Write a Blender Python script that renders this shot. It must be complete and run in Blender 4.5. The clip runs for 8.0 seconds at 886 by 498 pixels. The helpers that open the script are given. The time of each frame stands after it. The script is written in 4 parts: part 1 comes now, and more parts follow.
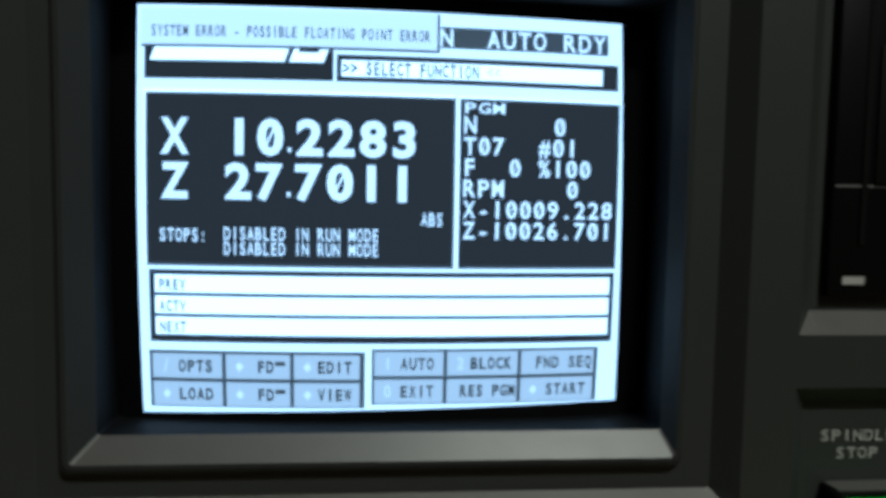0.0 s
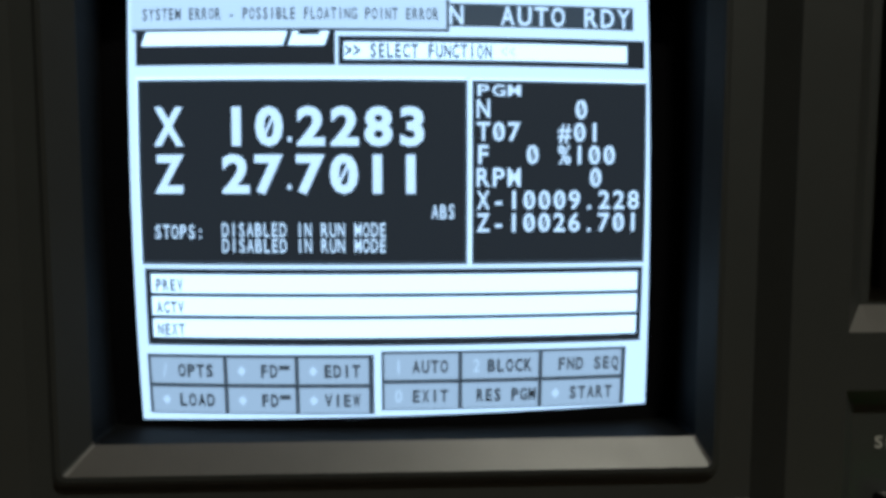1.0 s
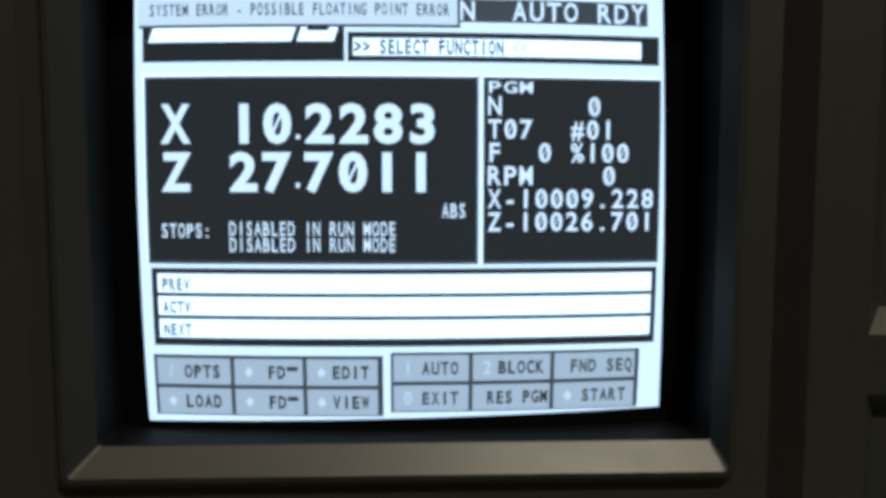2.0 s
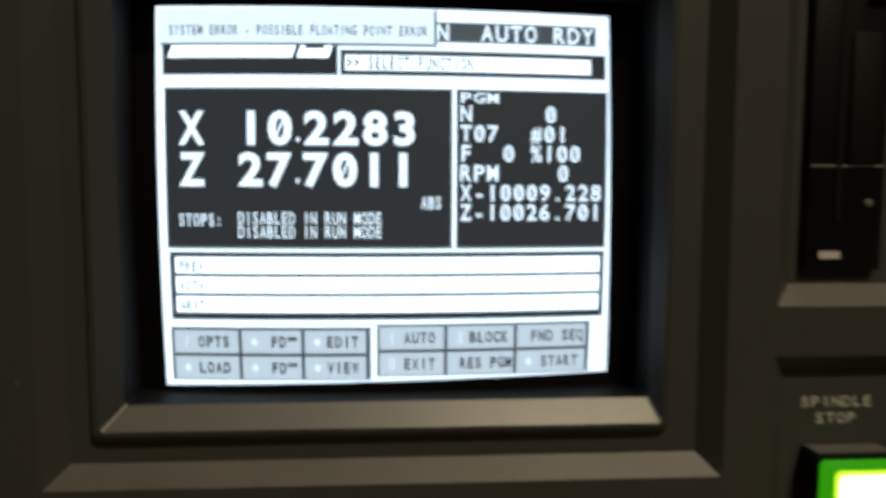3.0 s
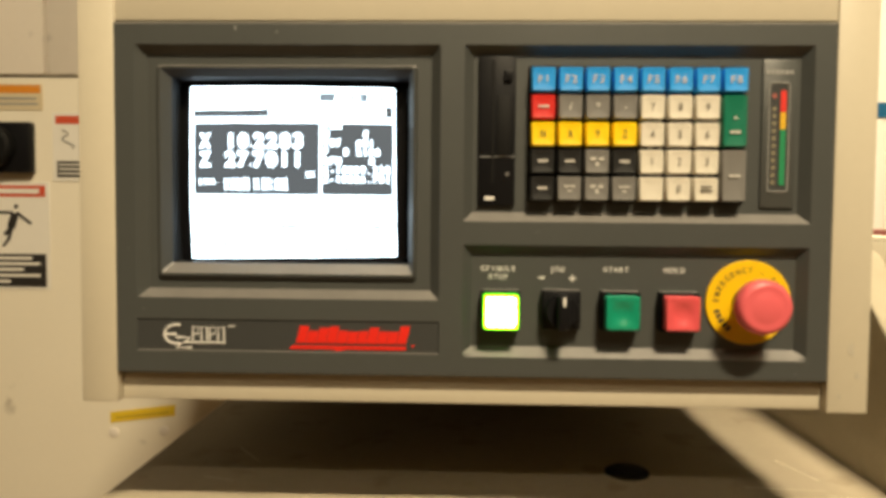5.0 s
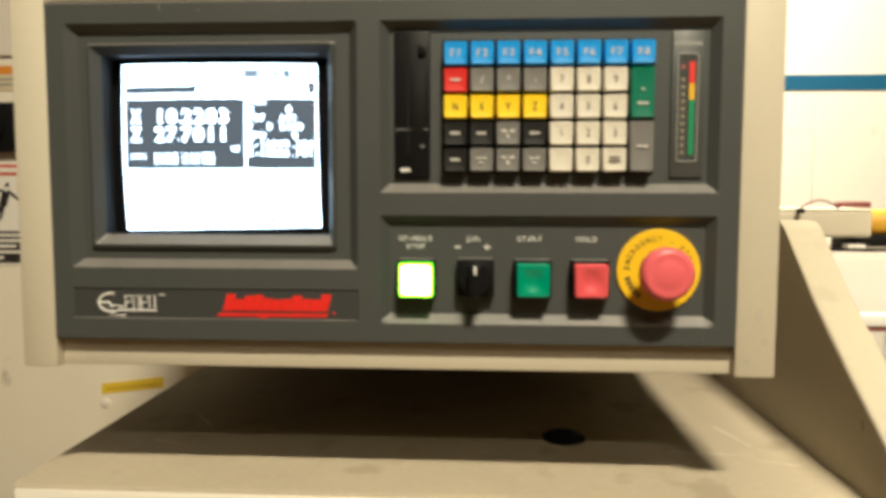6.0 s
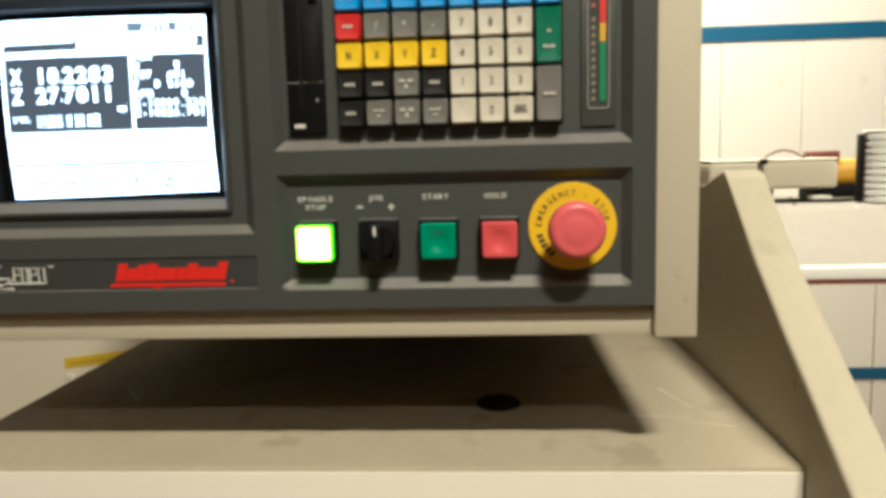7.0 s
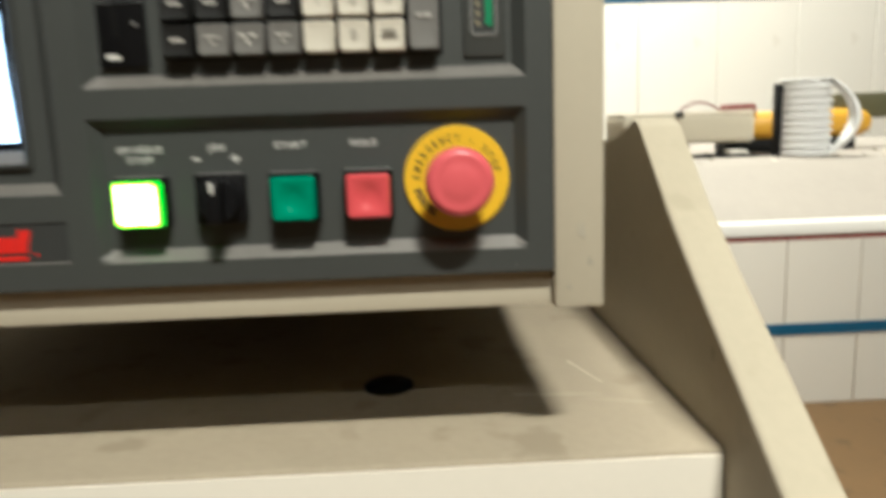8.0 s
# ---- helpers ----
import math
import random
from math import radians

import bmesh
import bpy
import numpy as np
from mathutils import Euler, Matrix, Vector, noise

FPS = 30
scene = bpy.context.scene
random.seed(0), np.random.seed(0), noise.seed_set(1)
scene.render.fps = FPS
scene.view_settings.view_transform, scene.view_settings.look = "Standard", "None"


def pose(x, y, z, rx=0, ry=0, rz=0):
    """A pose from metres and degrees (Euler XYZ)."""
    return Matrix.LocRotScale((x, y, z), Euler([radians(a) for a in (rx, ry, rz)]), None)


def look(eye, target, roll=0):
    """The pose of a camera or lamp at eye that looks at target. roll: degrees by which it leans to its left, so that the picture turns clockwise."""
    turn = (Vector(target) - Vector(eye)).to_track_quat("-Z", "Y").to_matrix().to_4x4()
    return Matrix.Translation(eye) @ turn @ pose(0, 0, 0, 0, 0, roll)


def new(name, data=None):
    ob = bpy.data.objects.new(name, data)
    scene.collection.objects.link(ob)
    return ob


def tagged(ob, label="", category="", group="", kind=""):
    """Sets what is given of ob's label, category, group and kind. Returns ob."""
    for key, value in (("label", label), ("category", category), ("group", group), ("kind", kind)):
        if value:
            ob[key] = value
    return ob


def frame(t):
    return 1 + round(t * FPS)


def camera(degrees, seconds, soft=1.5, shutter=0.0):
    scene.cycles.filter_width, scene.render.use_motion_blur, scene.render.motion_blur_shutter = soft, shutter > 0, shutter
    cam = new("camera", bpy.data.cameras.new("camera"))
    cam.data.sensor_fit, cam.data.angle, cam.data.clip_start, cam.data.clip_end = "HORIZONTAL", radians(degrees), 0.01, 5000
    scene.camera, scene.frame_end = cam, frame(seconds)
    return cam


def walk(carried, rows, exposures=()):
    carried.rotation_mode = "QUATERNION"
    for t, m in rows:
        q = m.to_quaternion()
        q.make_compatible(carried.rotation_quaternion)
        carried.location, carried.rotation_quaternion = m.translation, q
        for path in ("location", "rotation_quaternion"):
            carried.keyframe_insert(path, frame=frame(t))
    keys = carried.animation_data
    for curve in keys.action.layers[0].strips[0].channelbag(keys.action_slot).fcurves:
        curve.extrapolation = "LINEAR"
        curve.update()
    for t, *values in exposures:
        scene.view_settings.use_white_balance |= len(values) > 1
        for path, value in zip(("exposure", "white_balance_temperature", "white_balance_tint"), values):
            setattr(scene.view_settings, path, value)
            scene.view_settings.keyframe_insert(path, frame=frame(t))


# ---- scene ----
cam = camera(62.0, 8.0, 4.0, 0.4)
PATH = [
    (0, (0.122, -0.215, 1.254), (0.296, 1.772, 1.106), 1.0),
    (0.5, (0.128, -0.199, 1.254), (0.217, 1.793, 1.095), -0.0),
    (1, (0.129, -0.199, 1.253), (0.217, 1.792, 1.087), 0.0),
    (1.5, (0.125, -0.201, 1.254), (0.224, 1.791, 1.093), 0.1),
    (1.7, (0.128, -0.195, 1.252), (0.201, 1.797, 1.09), 0.0),
    (2.8, (0.128, -0.215, 1.253), (0.197, 1.778, 1.09), 0.1),
    (3, (0.126, -0.232, 1.251), (0.259, 1.756, 1.086), 0.2),
    (3.5, (0.131, -0.284, 1.241), (0.372, 1.697, 1.102), 0.2),
    (4, (0.186, -0.382, 1.227), (0.223, 1.614, 1.11), 0.6),
    (4.5, (0.231, -0.471, 1.212), (0.19, 1.527, 1.13), 0.9),
    (4.7, (0.243, -0.499, 1.218), (0.183, 1.498, 1.13), 0.4),
    (5.8, (0.3, -0.546, 1.214), (0.243, 1.449, 1.09), 1.2),
    (6, (0.33, -0.542, 1.213), (0.214, 1.449, 1.059), 0.1),
    (6.5, (0.374, -0.52, 1.211), (0.266, 1.465, 0.998), -1.1),
    (7, (0.399, -0.506, 1.206), (0.274, 1.475, 0.957), -1.5),
    (7.5, (0.407, -0.478, 1.202), (0.277, 1.506, 0.987), -1.7),
    (7.8, (0.416, -0.45, 1.194), (0.376, 1.536, 0.959), -1.8),
    (8, (0.433, -0.42, 1.188), (0.499, 1.55, 0.85), -2.0),
]
EXPOSURES = [
    (0.0, -2.6, 4800, 3),
    (0.5, -2.8, 5000, 6),
    (1.0, -2.85, 5200, 7),
    (1.7, -2.85, 5600, 8),
    (2.8, -2.6, 6200, 10),
    (3.0, -2.42, 6450, 10),
    (3.5, -1.75, 7050, 10),
    (4.0, -0.93, 7100, 10),
    (4.5, -0.36, 6950, 10),
    (4.7, -0.31, 6850, 10),
    (6.0, -0.25, 5850, 8),
    (6.5, -0.25, 5600, 8),
    (7.0, -0.55, 5450, 8),
    (7.5, -0.62, 5200, 8),
    (8.0, -0.45, 5050, 8),
]
walk(cam, [(t, look(eye, target, roll)) for t, eye, target, roll in PATH], EXPOSURES)

# ---- light ----
world = bpy.data.worlds.new("room_air")
scene.world = world
world.use_nodes = True
world.node_tree.nodes["Background"].inputs[0].default_value = (1.0, 0.95, 0.85, 1)
world.node_tree.nodes["Background"].inputs[1].default_value = 0.004


def down_light(name, x, y, z, length, width, power, color=(1.0, 0.83, 0.555)):
    """A rectangular light that shines downwards: ceiling tubes, or an added lamp."""
    data = bpy.data.lights.new(name, "AREA")
    data.shape, data.size, data.size_y, data.energy, data.color = "RECTANGLE", length, width, power, color
    ob = new(name, data)
    ob.matrix_basis = pose(x, y, z)
    return ob


# Two rows of ceiling tubes, placed from the shadow edges on the tray.
down_light("overhead_light", 0.80, -1.55, 3.20, 0.40, 0.07, 178)
down_light("overhead_light", 0.80, -2.84, 3.20, 0.40, 0.07, 36)
# Added unseen lamp that brightens the far wall and bench.
down_light("overhead_light", 0.78, 1.50, 3.20, 0.2, 0.40, 195)


# ---- materials ----
def mat(name, color, rough=0.5, metal=0.0, vary=0.12, coarse=9.0, fine=140.0, bump=0.0, grain=900.0, spots=None, spot_size=30.0, spot_at=0.66, coat=0.0, shine=0.5):
    """A surface with clouding at two scales, fine relief and, if asked for, stains of another colour."""
    m = bpy.data.materials.new(name)
    m.use_nodes = True
    t = m.node_tree
    b = t.nodes["Principled BSDF"]
    b.inputs["Roughness"].default_value, b.inputs["Metallic"].default_value = rough, metal
    b.inputs["Coat Weight"].default_value, b.inputs["Specular IOR Level"].default_value = coat, shine
    co = t.nodes.new("ShaderNodeTexCoord")

    def cloud(scale, detail=4.0):
        n = t.nodes.new("ShaderNodeTexNoise")
        n.inputs["Scale"].default_value, n.inputs["Detail"].default_value = scale, detail
        t.links.new(co.outputs["Object"], n.inputs["Vector"])
        return n.outputs["Fac"]

    def blend(fac, a, c):
        n = t.nodes.new("ShaderNodeMix")
        n.data_type = "RGBA"
        t.links.new(fac, n.inputs[0])
        for slot, v in ((6, a), (7, c)):
            if isinstance(v, tuple):
                n.inputs[slot].default_value = (*v, 1)
            else:
                t.links.new(v, n.inputs[slot])
        return n.outputs[2]

    dark, light = tuple(c * (1 - vary) for c in color), tuple(min(1, c * (1 + vary)) for c in color)
    add = t.nodes.new("ShaderNodeMath")
    add.operation = "ADD"
    half = t.nodes.new("ShaderNodeMath")
    half.operation = "MULTIPLY"
    half.inputs[1].default_value = 0.5
    t.links.new(cloud(coarse), add.inputs[0])
    t.links.new(cloud(fine), add.inputs[1])
    t.links.new(add.outputs[0], half.inputs[0])
    col = blend(half.outputs[0], dark, light)
    if spots:
        ramp = t.nodes.new("ShaderNodeValToRGB")
        ramp.color_ramp.elements[0].position, ramp.color_ramp.elements[1].position = spot_at, spot_at + 0.08
        t.links.new(cloud(spot_size, 6.0), ramp.inputs[0])
        col = blend(ramp.outputs[0], col, spots)
    t.links.new(col, b.inputs["Base Color"])
    rr = t.nodes.new("ShaderNodeMapRange")
    rr.inputs[3].default_value, rr.inputs[4].default_value = max(0.02, rough - 0.08), min(1, rough + 0.08)
    t.links.new(half.outputs[0], rr.inputs[0])
    t.links.new(rr.outputs[0], b.inputs["Roughness"])
    if bump:
        k = t.nodes.new("ShaderNodeBump")
        k.inputs["Strength"].default_value, k.inputs["Distance"].default_value = bump, 0.0004
        t.links.new(cloud(grain, 2.0), k.inputs["Height"])
        t.links.new(k.outputs[0], b.inputs["Normal"])
    return m


def glow(name, color, strength, rough=0.25):
    m = bpy.data.materials.new(name)
    m.use_nodes = True
    b = m.node_tree.nodes["Principled BSDF"]
    b.inputs["Base Color"].default_value = (0.01, 0.01, 0.012, 1)
    b.inputs["Roughness"].default_value = rough
    b.inputs["Emission Color"].default_value = (*color, 1)
    b.inputs["Emission Strength"].default_value = strength
    return m


M_PANEL = mat("charcoal_textured_paint", (0.058, 0.062, 0.060), 0.42, shine=0.6, bump=0.14, grain=1500, vary=0.10, spots=(0.15, 0.145, 0.135), spot_size=260, spot_at=0.74)
# Paler panel colour that holds the overhead light caught by the ledges.
M_LEDGE = mat("lightened_ledge_paint", (0.145, 0.136, 0.125), 0.40, shine=1.0, bump=0.14, grain=1500, vary=0.22, coarse=60, spots=(0.20, 0.19, 0.175), spot_size=300, spot_at=0.70)
M_BEZEL = mat("matt_charcoal_moulding", (0.050, 0.053, 0.051), 0.55, shine=0.3, bump=0.14, grain=1500, vary=0.10)
M_BADGE = mat("smooth_dark_badge", (0.045, 0.047, 0.047), 0.38, vary=0.08)
M_BLACK = mat("black_plastic", (0.007, 0.007, 0.008), 0.42, vary=0.2, shine=0.15)
M_BLACK_MATT = mat("matt_black", (0.006, 0.006, 0.006), 0.65, vary=0.2, shine=0.2)
M_BEIGE = mat("beige_machine_enamel", (0.56, 0.51, 0.40), 0.42, vary=0.06, bump=0.12, grain=500, spots=(0.40, 0.36, 0.28), spot_size=22, spot_at=0.70)
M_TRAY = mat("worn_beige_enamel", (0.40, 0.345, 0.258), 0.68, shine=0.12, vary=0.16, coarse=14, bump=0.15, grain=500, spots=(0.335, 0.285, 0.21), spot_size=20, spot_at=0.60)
M_GUARD = mat("scuffed_beige_enamel", (0.47, 0.42, 0.318), 0.6, shine=0.2, vary=0.12, coarse=14, bump=0.15, grain=500, spots=(0.43, 0.382, 0.285), spot_size=26, spot_at=0.62)
M_HOUSING = mat("cream_housing_enamel", (0.79, 0.73, 0.60), 0.55, shine=0.25, vary=0.05, bump=0.1, grain=400, spots=(0.48, 0.43, 0.35), spot_size=12, spot_at=0.68)
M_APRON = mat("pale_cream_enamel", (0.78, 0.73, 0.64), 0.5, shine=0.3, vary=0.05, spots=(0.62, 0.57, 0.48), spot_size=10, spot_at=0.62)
M_WHITE_DOOR = mat("off_white_enamel", (0.76, 0.70, 0.62), 0.45, vary=0.05, spots=(0.55, 0.50, 0.45), spot_size=14, spot_at=0.70)
M_KEY = {
    "blue": mat("blue_keycap", (0.018, 0.30, 0.80), 0.40, vary=0.06, bump=0.1),
    "red": mat("red_keycap", (0.62, 0.025, 0.02), 0.40, vary=0.06, bump=0.1),
    "grey": mat("grey_keycap", (0.175, 0.17, 0.162), 0.45, vary=0.08, bump=0.1),
    "cream": mat("cream_keycap", (0.66, 0.62, 0.53), 0.45, vary=0.05, bump=0.1),
    "yellow": mat("yellow_keycap", (0.90, 0.61, 0.006), 0.40, vary=0.05, bump=0.1),
    "black": mat("black_keycap", (0.012, 0.012, 0.012), 0.42, vary=0.12, bump=0.1),
    "green": mat("green_keycap", (0.003, 0.15, 0.085), 0.40, vary=0.08, bump=0.1),
}
M_PRINT = mat("white_print", (0.72, 0.71, 0.68), 0.5, vary=0.05)
M_KEY_PRINT = mat("worn_key_print", (0.55, 0.53, 0.49), 0.5, vary=0.1)
M_PRINT_DIM = mat("grey_print", (0.30, 0.30, 0.29), 0.5, vary=0.08)
M_INK_PALE = mat("worn_grey_ink", (0.20, 0.185, 0.155), 0.5, vary=0.15)
M_INK = mat("dark_ink", (0.05, 0.045, 0.035), 0.5, vary=0.1)
M_RED_MARK = mat("red_badge_print", (0.72, 0.022, 0.012), 0.4, vary=0.05)
M_SCALE = {"red": mat("scale_red", (0.70, 0.04, 0.03), 0.4), "yellow": mat("scale_yellow", (0.70, 0.42, 0.03), 0.4), "green": mat("scale_green", (0.02, 0.24, 0.10), 0.4)}
M_GREEN_CAP = mat("green_lens", (0.005, 0.26, 0.15), 0.30, vary=0.06, coat=0.2)
M_RED_CAP = mat("red_lens", (0.68, 0.09, 0.10), 0.32, vary=0.05, coat=0.2)
M_MUSH = mat("faded_red_plastic", (0.70, 0.12, 0.135), 0.36, vary=0.07, coarse=30)
M_RING = mat("yellow_legend_plate", (0.84, 0.52, 0.005), 0.40, vary=0.05)
M_GLASS = mat("dark_tube_glass", (0.006, 0.006, 0.007), 0.12, vary=0.1)
M_LIT = glow("lit_green_lens", (0.80, 1.0, 0.42), 22.0)
M_LIT_SIDE = glow("lit_green_side", (0.10, 1.0, 0.01), 1.6)
M_LIT_RIM = glow("lit_green_rim", (0.55, 1.0, 0.02), 8.0)
TUBE = (0.70, 0.87, 1.0)
M_S_WHITE = glow("screen_white", TUBE, 11.5)
M_S_CHAR = glow("screen_letters", TUBE, 8.0)
M_S_PAGE = glow("screen_page", TUBE, 8.3)
M_S_FACE = glow("screen_button_face", TUBE, 4.2)
M_S_BOX = glow("screen_error_box", TUBE, 6.6)
M_S_SHADE = glow("screen_button_shade", TUBE, 0.55)
M_S_DARK = glow("screen_dark", (0.80, 0.92, 1.0), 0.19)
M_S_TEXT = glow("screen_dark_text", (0.80, 0.92, 1.0), 0.45)
M_S_SIGN = glow("screen_key_sign", TUBE, 6.5)
M_S_FAINT = glow("screen_faint_text", (0.80, 0.92, 1.0), 4.5)
M_WALL = mat("white_wall_sheet", (0.80, 0.78, 0.73), 0.5, vary=0.04, coarse=3, spots=(0.66, 0.62, 0.55), spot_size=6, spot_at=0.70)
M_BLUE = mat("blue_wall_stripe", (0.012, 0.10, 0.215), 0.45, vary=0.10)
M_FLOOR = mat("brown_worn_floor", (0.20, 0.122, 0.050), 0.55, vary=0.25, coarse=5, fine=60, spots=(0.13, 0.08, 0.035), spot_size=9, spot_at=0.60)
M_CEIL = mat("unseen_dark_enclosure", (0.035, 0.034, 0.032), 0.8, vary=0.05)
M_BENCH = mat("dusty_bench_top", (0.31, 0.28, 0.245), 0.7, vary=0.18, coarse=14, bump=0.1, spots=(0.22, 0.19, 0.16), spot_size=45, spot_at=0.70)
M_EDGE = mat("white_edge_strip", (0.92, 0.91, 0.88), 0.35, vary=0.03)
M_SIGN = mat("sign_white", (0.82, 0.79, 0.72), 0.45, vary=0.04)
M_SIGN_RED = mat("sign_red", (0.62, 0.09, 0.04), 0.45, vary=0.08)
M_SIGN_ORANGE = mat("sign_orange", (0.72, 0.27, 0.03), 0.45, vary=0.08)
M_SIGN_INK = mat("sign_black", (0.025, 0.022, 0.02), 0.5, vary=0.15)
M_TAPE = mat("yellow_tape", (0.74, 0.52, 0.03), 0.45, vary=0.10, coarse=60)
M_WHITE_PLASTIC = mat("white_plastic", (0.84, 0.84, 0.84), 0.35, vary=0.03)
M_CABLE = mat("red_brown_cable", (0.22, 0.06, 0.05), 0.45, vary=0.1)
M_TOOL = mat("orange_yellow_plastic", (0.66, 0.36, 0.02), 0.42, vary=0.08)
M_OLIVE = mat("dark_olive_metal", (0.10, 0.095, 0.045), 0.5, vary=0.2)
M_SMUDGE = mat("faint_smudge", (0.46, 0.42, 0.335), 0.5, vary=0.12, coarse=200)
M_SCRATCH = mat("bare_metal_scratch", (0.66, 0.60, 0.48), 0.35, vary=0.2, coarse=120)


# ---- building tools ----
def thing(name, at, label, category, group="", kind=""):
    ob = new(name)
    ob.location, ob.empty_display_size = at, 0.02
    return tagged(ob, label, category, group, kind)


def mesh_of(name, bm, material):
    me = bpy.data.meshes.new(name)
    bm.normal_update()
    bm.to_mesh(me)
    bm.free()
    me.materials.append(material)
    return me


def smooth(me, degrees=40):
    me.polygons.foreach_set("use_smooth", [True] * len(me.polygons))
    me.set_sharp_from_angle(angle=radians(degrees))
    return me


def part(name, bm, material, parent, label="", at=None, soft=True):
    """One mesh under a thing or a part; bm may be a finished mesh that alike pieces share."""
    me = bm if isinstance(bm, bpy.types.Mesh) else mesh_of(name, bm, material)
    if soft:
        smooth(me)
    ob = new(name, me)
    ob.parent = parent
    if parent.parent is None:
        ob.matrix_parent_inverse = Matrix.Translation(-parent.location)
    if at is not None:
        ob.location = at
    return tagged(ob, label)


def place(ob, at, size):
    """Moves and scales a finished thing, with all its parts."""
    ob.location, ob.scale = at, (size, size, size)
    return ob


def lighten_ledges(ob, material):
    """Gives upward faces a paler material, so overhead light is painted in."""
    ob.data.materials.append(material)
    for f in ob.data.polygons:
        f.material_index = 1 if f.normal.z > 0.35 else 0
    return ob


def solo(name, bm, material, label, category, group="", kind="", soft=True):
    """A thing that is a single mesh."""
    me = mesh_of(name, bm, material)
    if soft:
        smooth(me)
    return tagged(new(name, me), label, category, group, kind)


def box(x0, x1, y0, y1, z0, z1, r=0.0, seg=2, bm=None):
    bm = bm or bmesh.new()
    made = bmesh.ops.create_cube(bm, size=1.0, matrix=Matrix.LocRotScale(((x0 + x1) / 2, (y0 + y1) / 2, (z0 + z1) / 2), None, (x1 - x0, y1 - y0, z1 - z0)))
    if r:
        edges = list({e for v in made["verts"] for e in v.link_edges})
        bmesh.ops.bevel(bm, geom=edges, offset=r, segments=seg, affect="EDGES", profile=0.5)
    return bm


def ring(x0, x1, z0, z1, r, y, n=4):
    """A rounded rectangle in the plane y, as points anticlockwise from the lower right."""
    out = []
    for cx, cz, a0 in ((x1 - r, z0 + r, -90), (x1 - r, z1 - r, 0), (x0 + r, z1 - r, 90), (x0 + r, z0 + r, 180)):
        for i in range(n + 1):
            a = radians(a0 + 90 * i / n)
            out.append((cx + r * math.cos(a), y, cz + r * math.sin(a)))
    return out


def loft(rings, close_first=False, close_last=False, bm=None):
    """Skins a row of point rings that all have the same count."""
    bm = bm or bmesh.new()
    vs = [[bm.verts.new(p) for p in r] for r in rings]
    for a, b in zip(vs, vs[1:]):
        for i in range(len(a)):
            j = (i + 1) % len(a)
            bm.faces.new((a[i], a[j], b[j], b[i]))
    if close_first:
        bm.faces.new(vs[0][::-1])
    if close_last:
        bm.faces.new(vs[-1])
    bmesh.ops.recalc_face_normals(bm, faces=bm.faces)
    return bm


def turned(profile, cx, cz, n=40, bm=None, closed=True):
    """A body of revolution about the y axis through (cx, cz); profile: radius and y."""
    rings = [[(cx + r * math.cos(2 * math.pi * i / n), y, cz + r * math.sin(2 * math.pi * i / n)) for i in range(n)] for r, y in profile]
    return loft(rings, closed, closed, bm)


def upright(profile, cx, cy, n=40, bm=None, closed=True):
    """A body of revolution about the z axis; profile: radius and z."""
    rings = [[(cx + r * math.cos(2 * math.pi * i / n), cy + r * math.sin(2 * math.pi * i / n), z) for i in range(n)] for r, z in profile]
    return loft(rings, closed, closed, bm)


def pipe(points, r, n=10, bm=None):
    """A round rod along a row of points."""
    pts = [Vector(p) for p in points]
    rings = []
    for i, p in enumerate(pts):
        d = (pts[min(i + 1, len(pts) - 1)] - pts[max(i - 1, 0)]).normalized()
        a = d.cross(Vector((0.13, 0.2, 0.97))).normalized()
        b = d.cross(a)
        rings.append([p + r * (math.cos(2 * math.pi * k / n) * a + math.sin(2 * math.pi * k / n) * b) for k in range(n)])
    return loft(rings, True, True, bm)


def slab(points, y0, y1, bm=None):
    """A flat shape of points (x, z) that reaches from y0 to y1."""
    return loft([[(x, y0, z) for x, z in points], [(x, y1, z) for x, z in points]], True, True, bm)


def rect(x0, x1, z0, z1):
    return [(x0, z0), (x1, z0), (x1, z1), (x0, z1)]


# letters of the built-in font, as flat meshes of verts and faces
LETTERS = {}


def letter(ch, bold):
    key = (ch, bold)
    if key not in LETTERS:
        cu = bpy.data.curves.new("letter", "FONT")
        cu.body, cu.size, cu.resolution_u, cu.offset, cu.fill_mode = ch, 1.0, 3, bold, "FRONT"
        ob = new("letter", cu)
        me = bpy.data.meshes.new_from_object(ob.evaluated_get(bpy.context.evaluated_depsgraph_get()))
        verts = [(v.co.x, v.co.y) for v in me.vertices]
        faces = [tuple(p.vertices) for p in me.polygons]
        bpy.data.objects.remove(ob)
        bpy.data.curves.remove(cu)
        bpy.data.meshes.remove(me)
        LETTERS[key] = (verts, faces)
    return LETTERS[key]


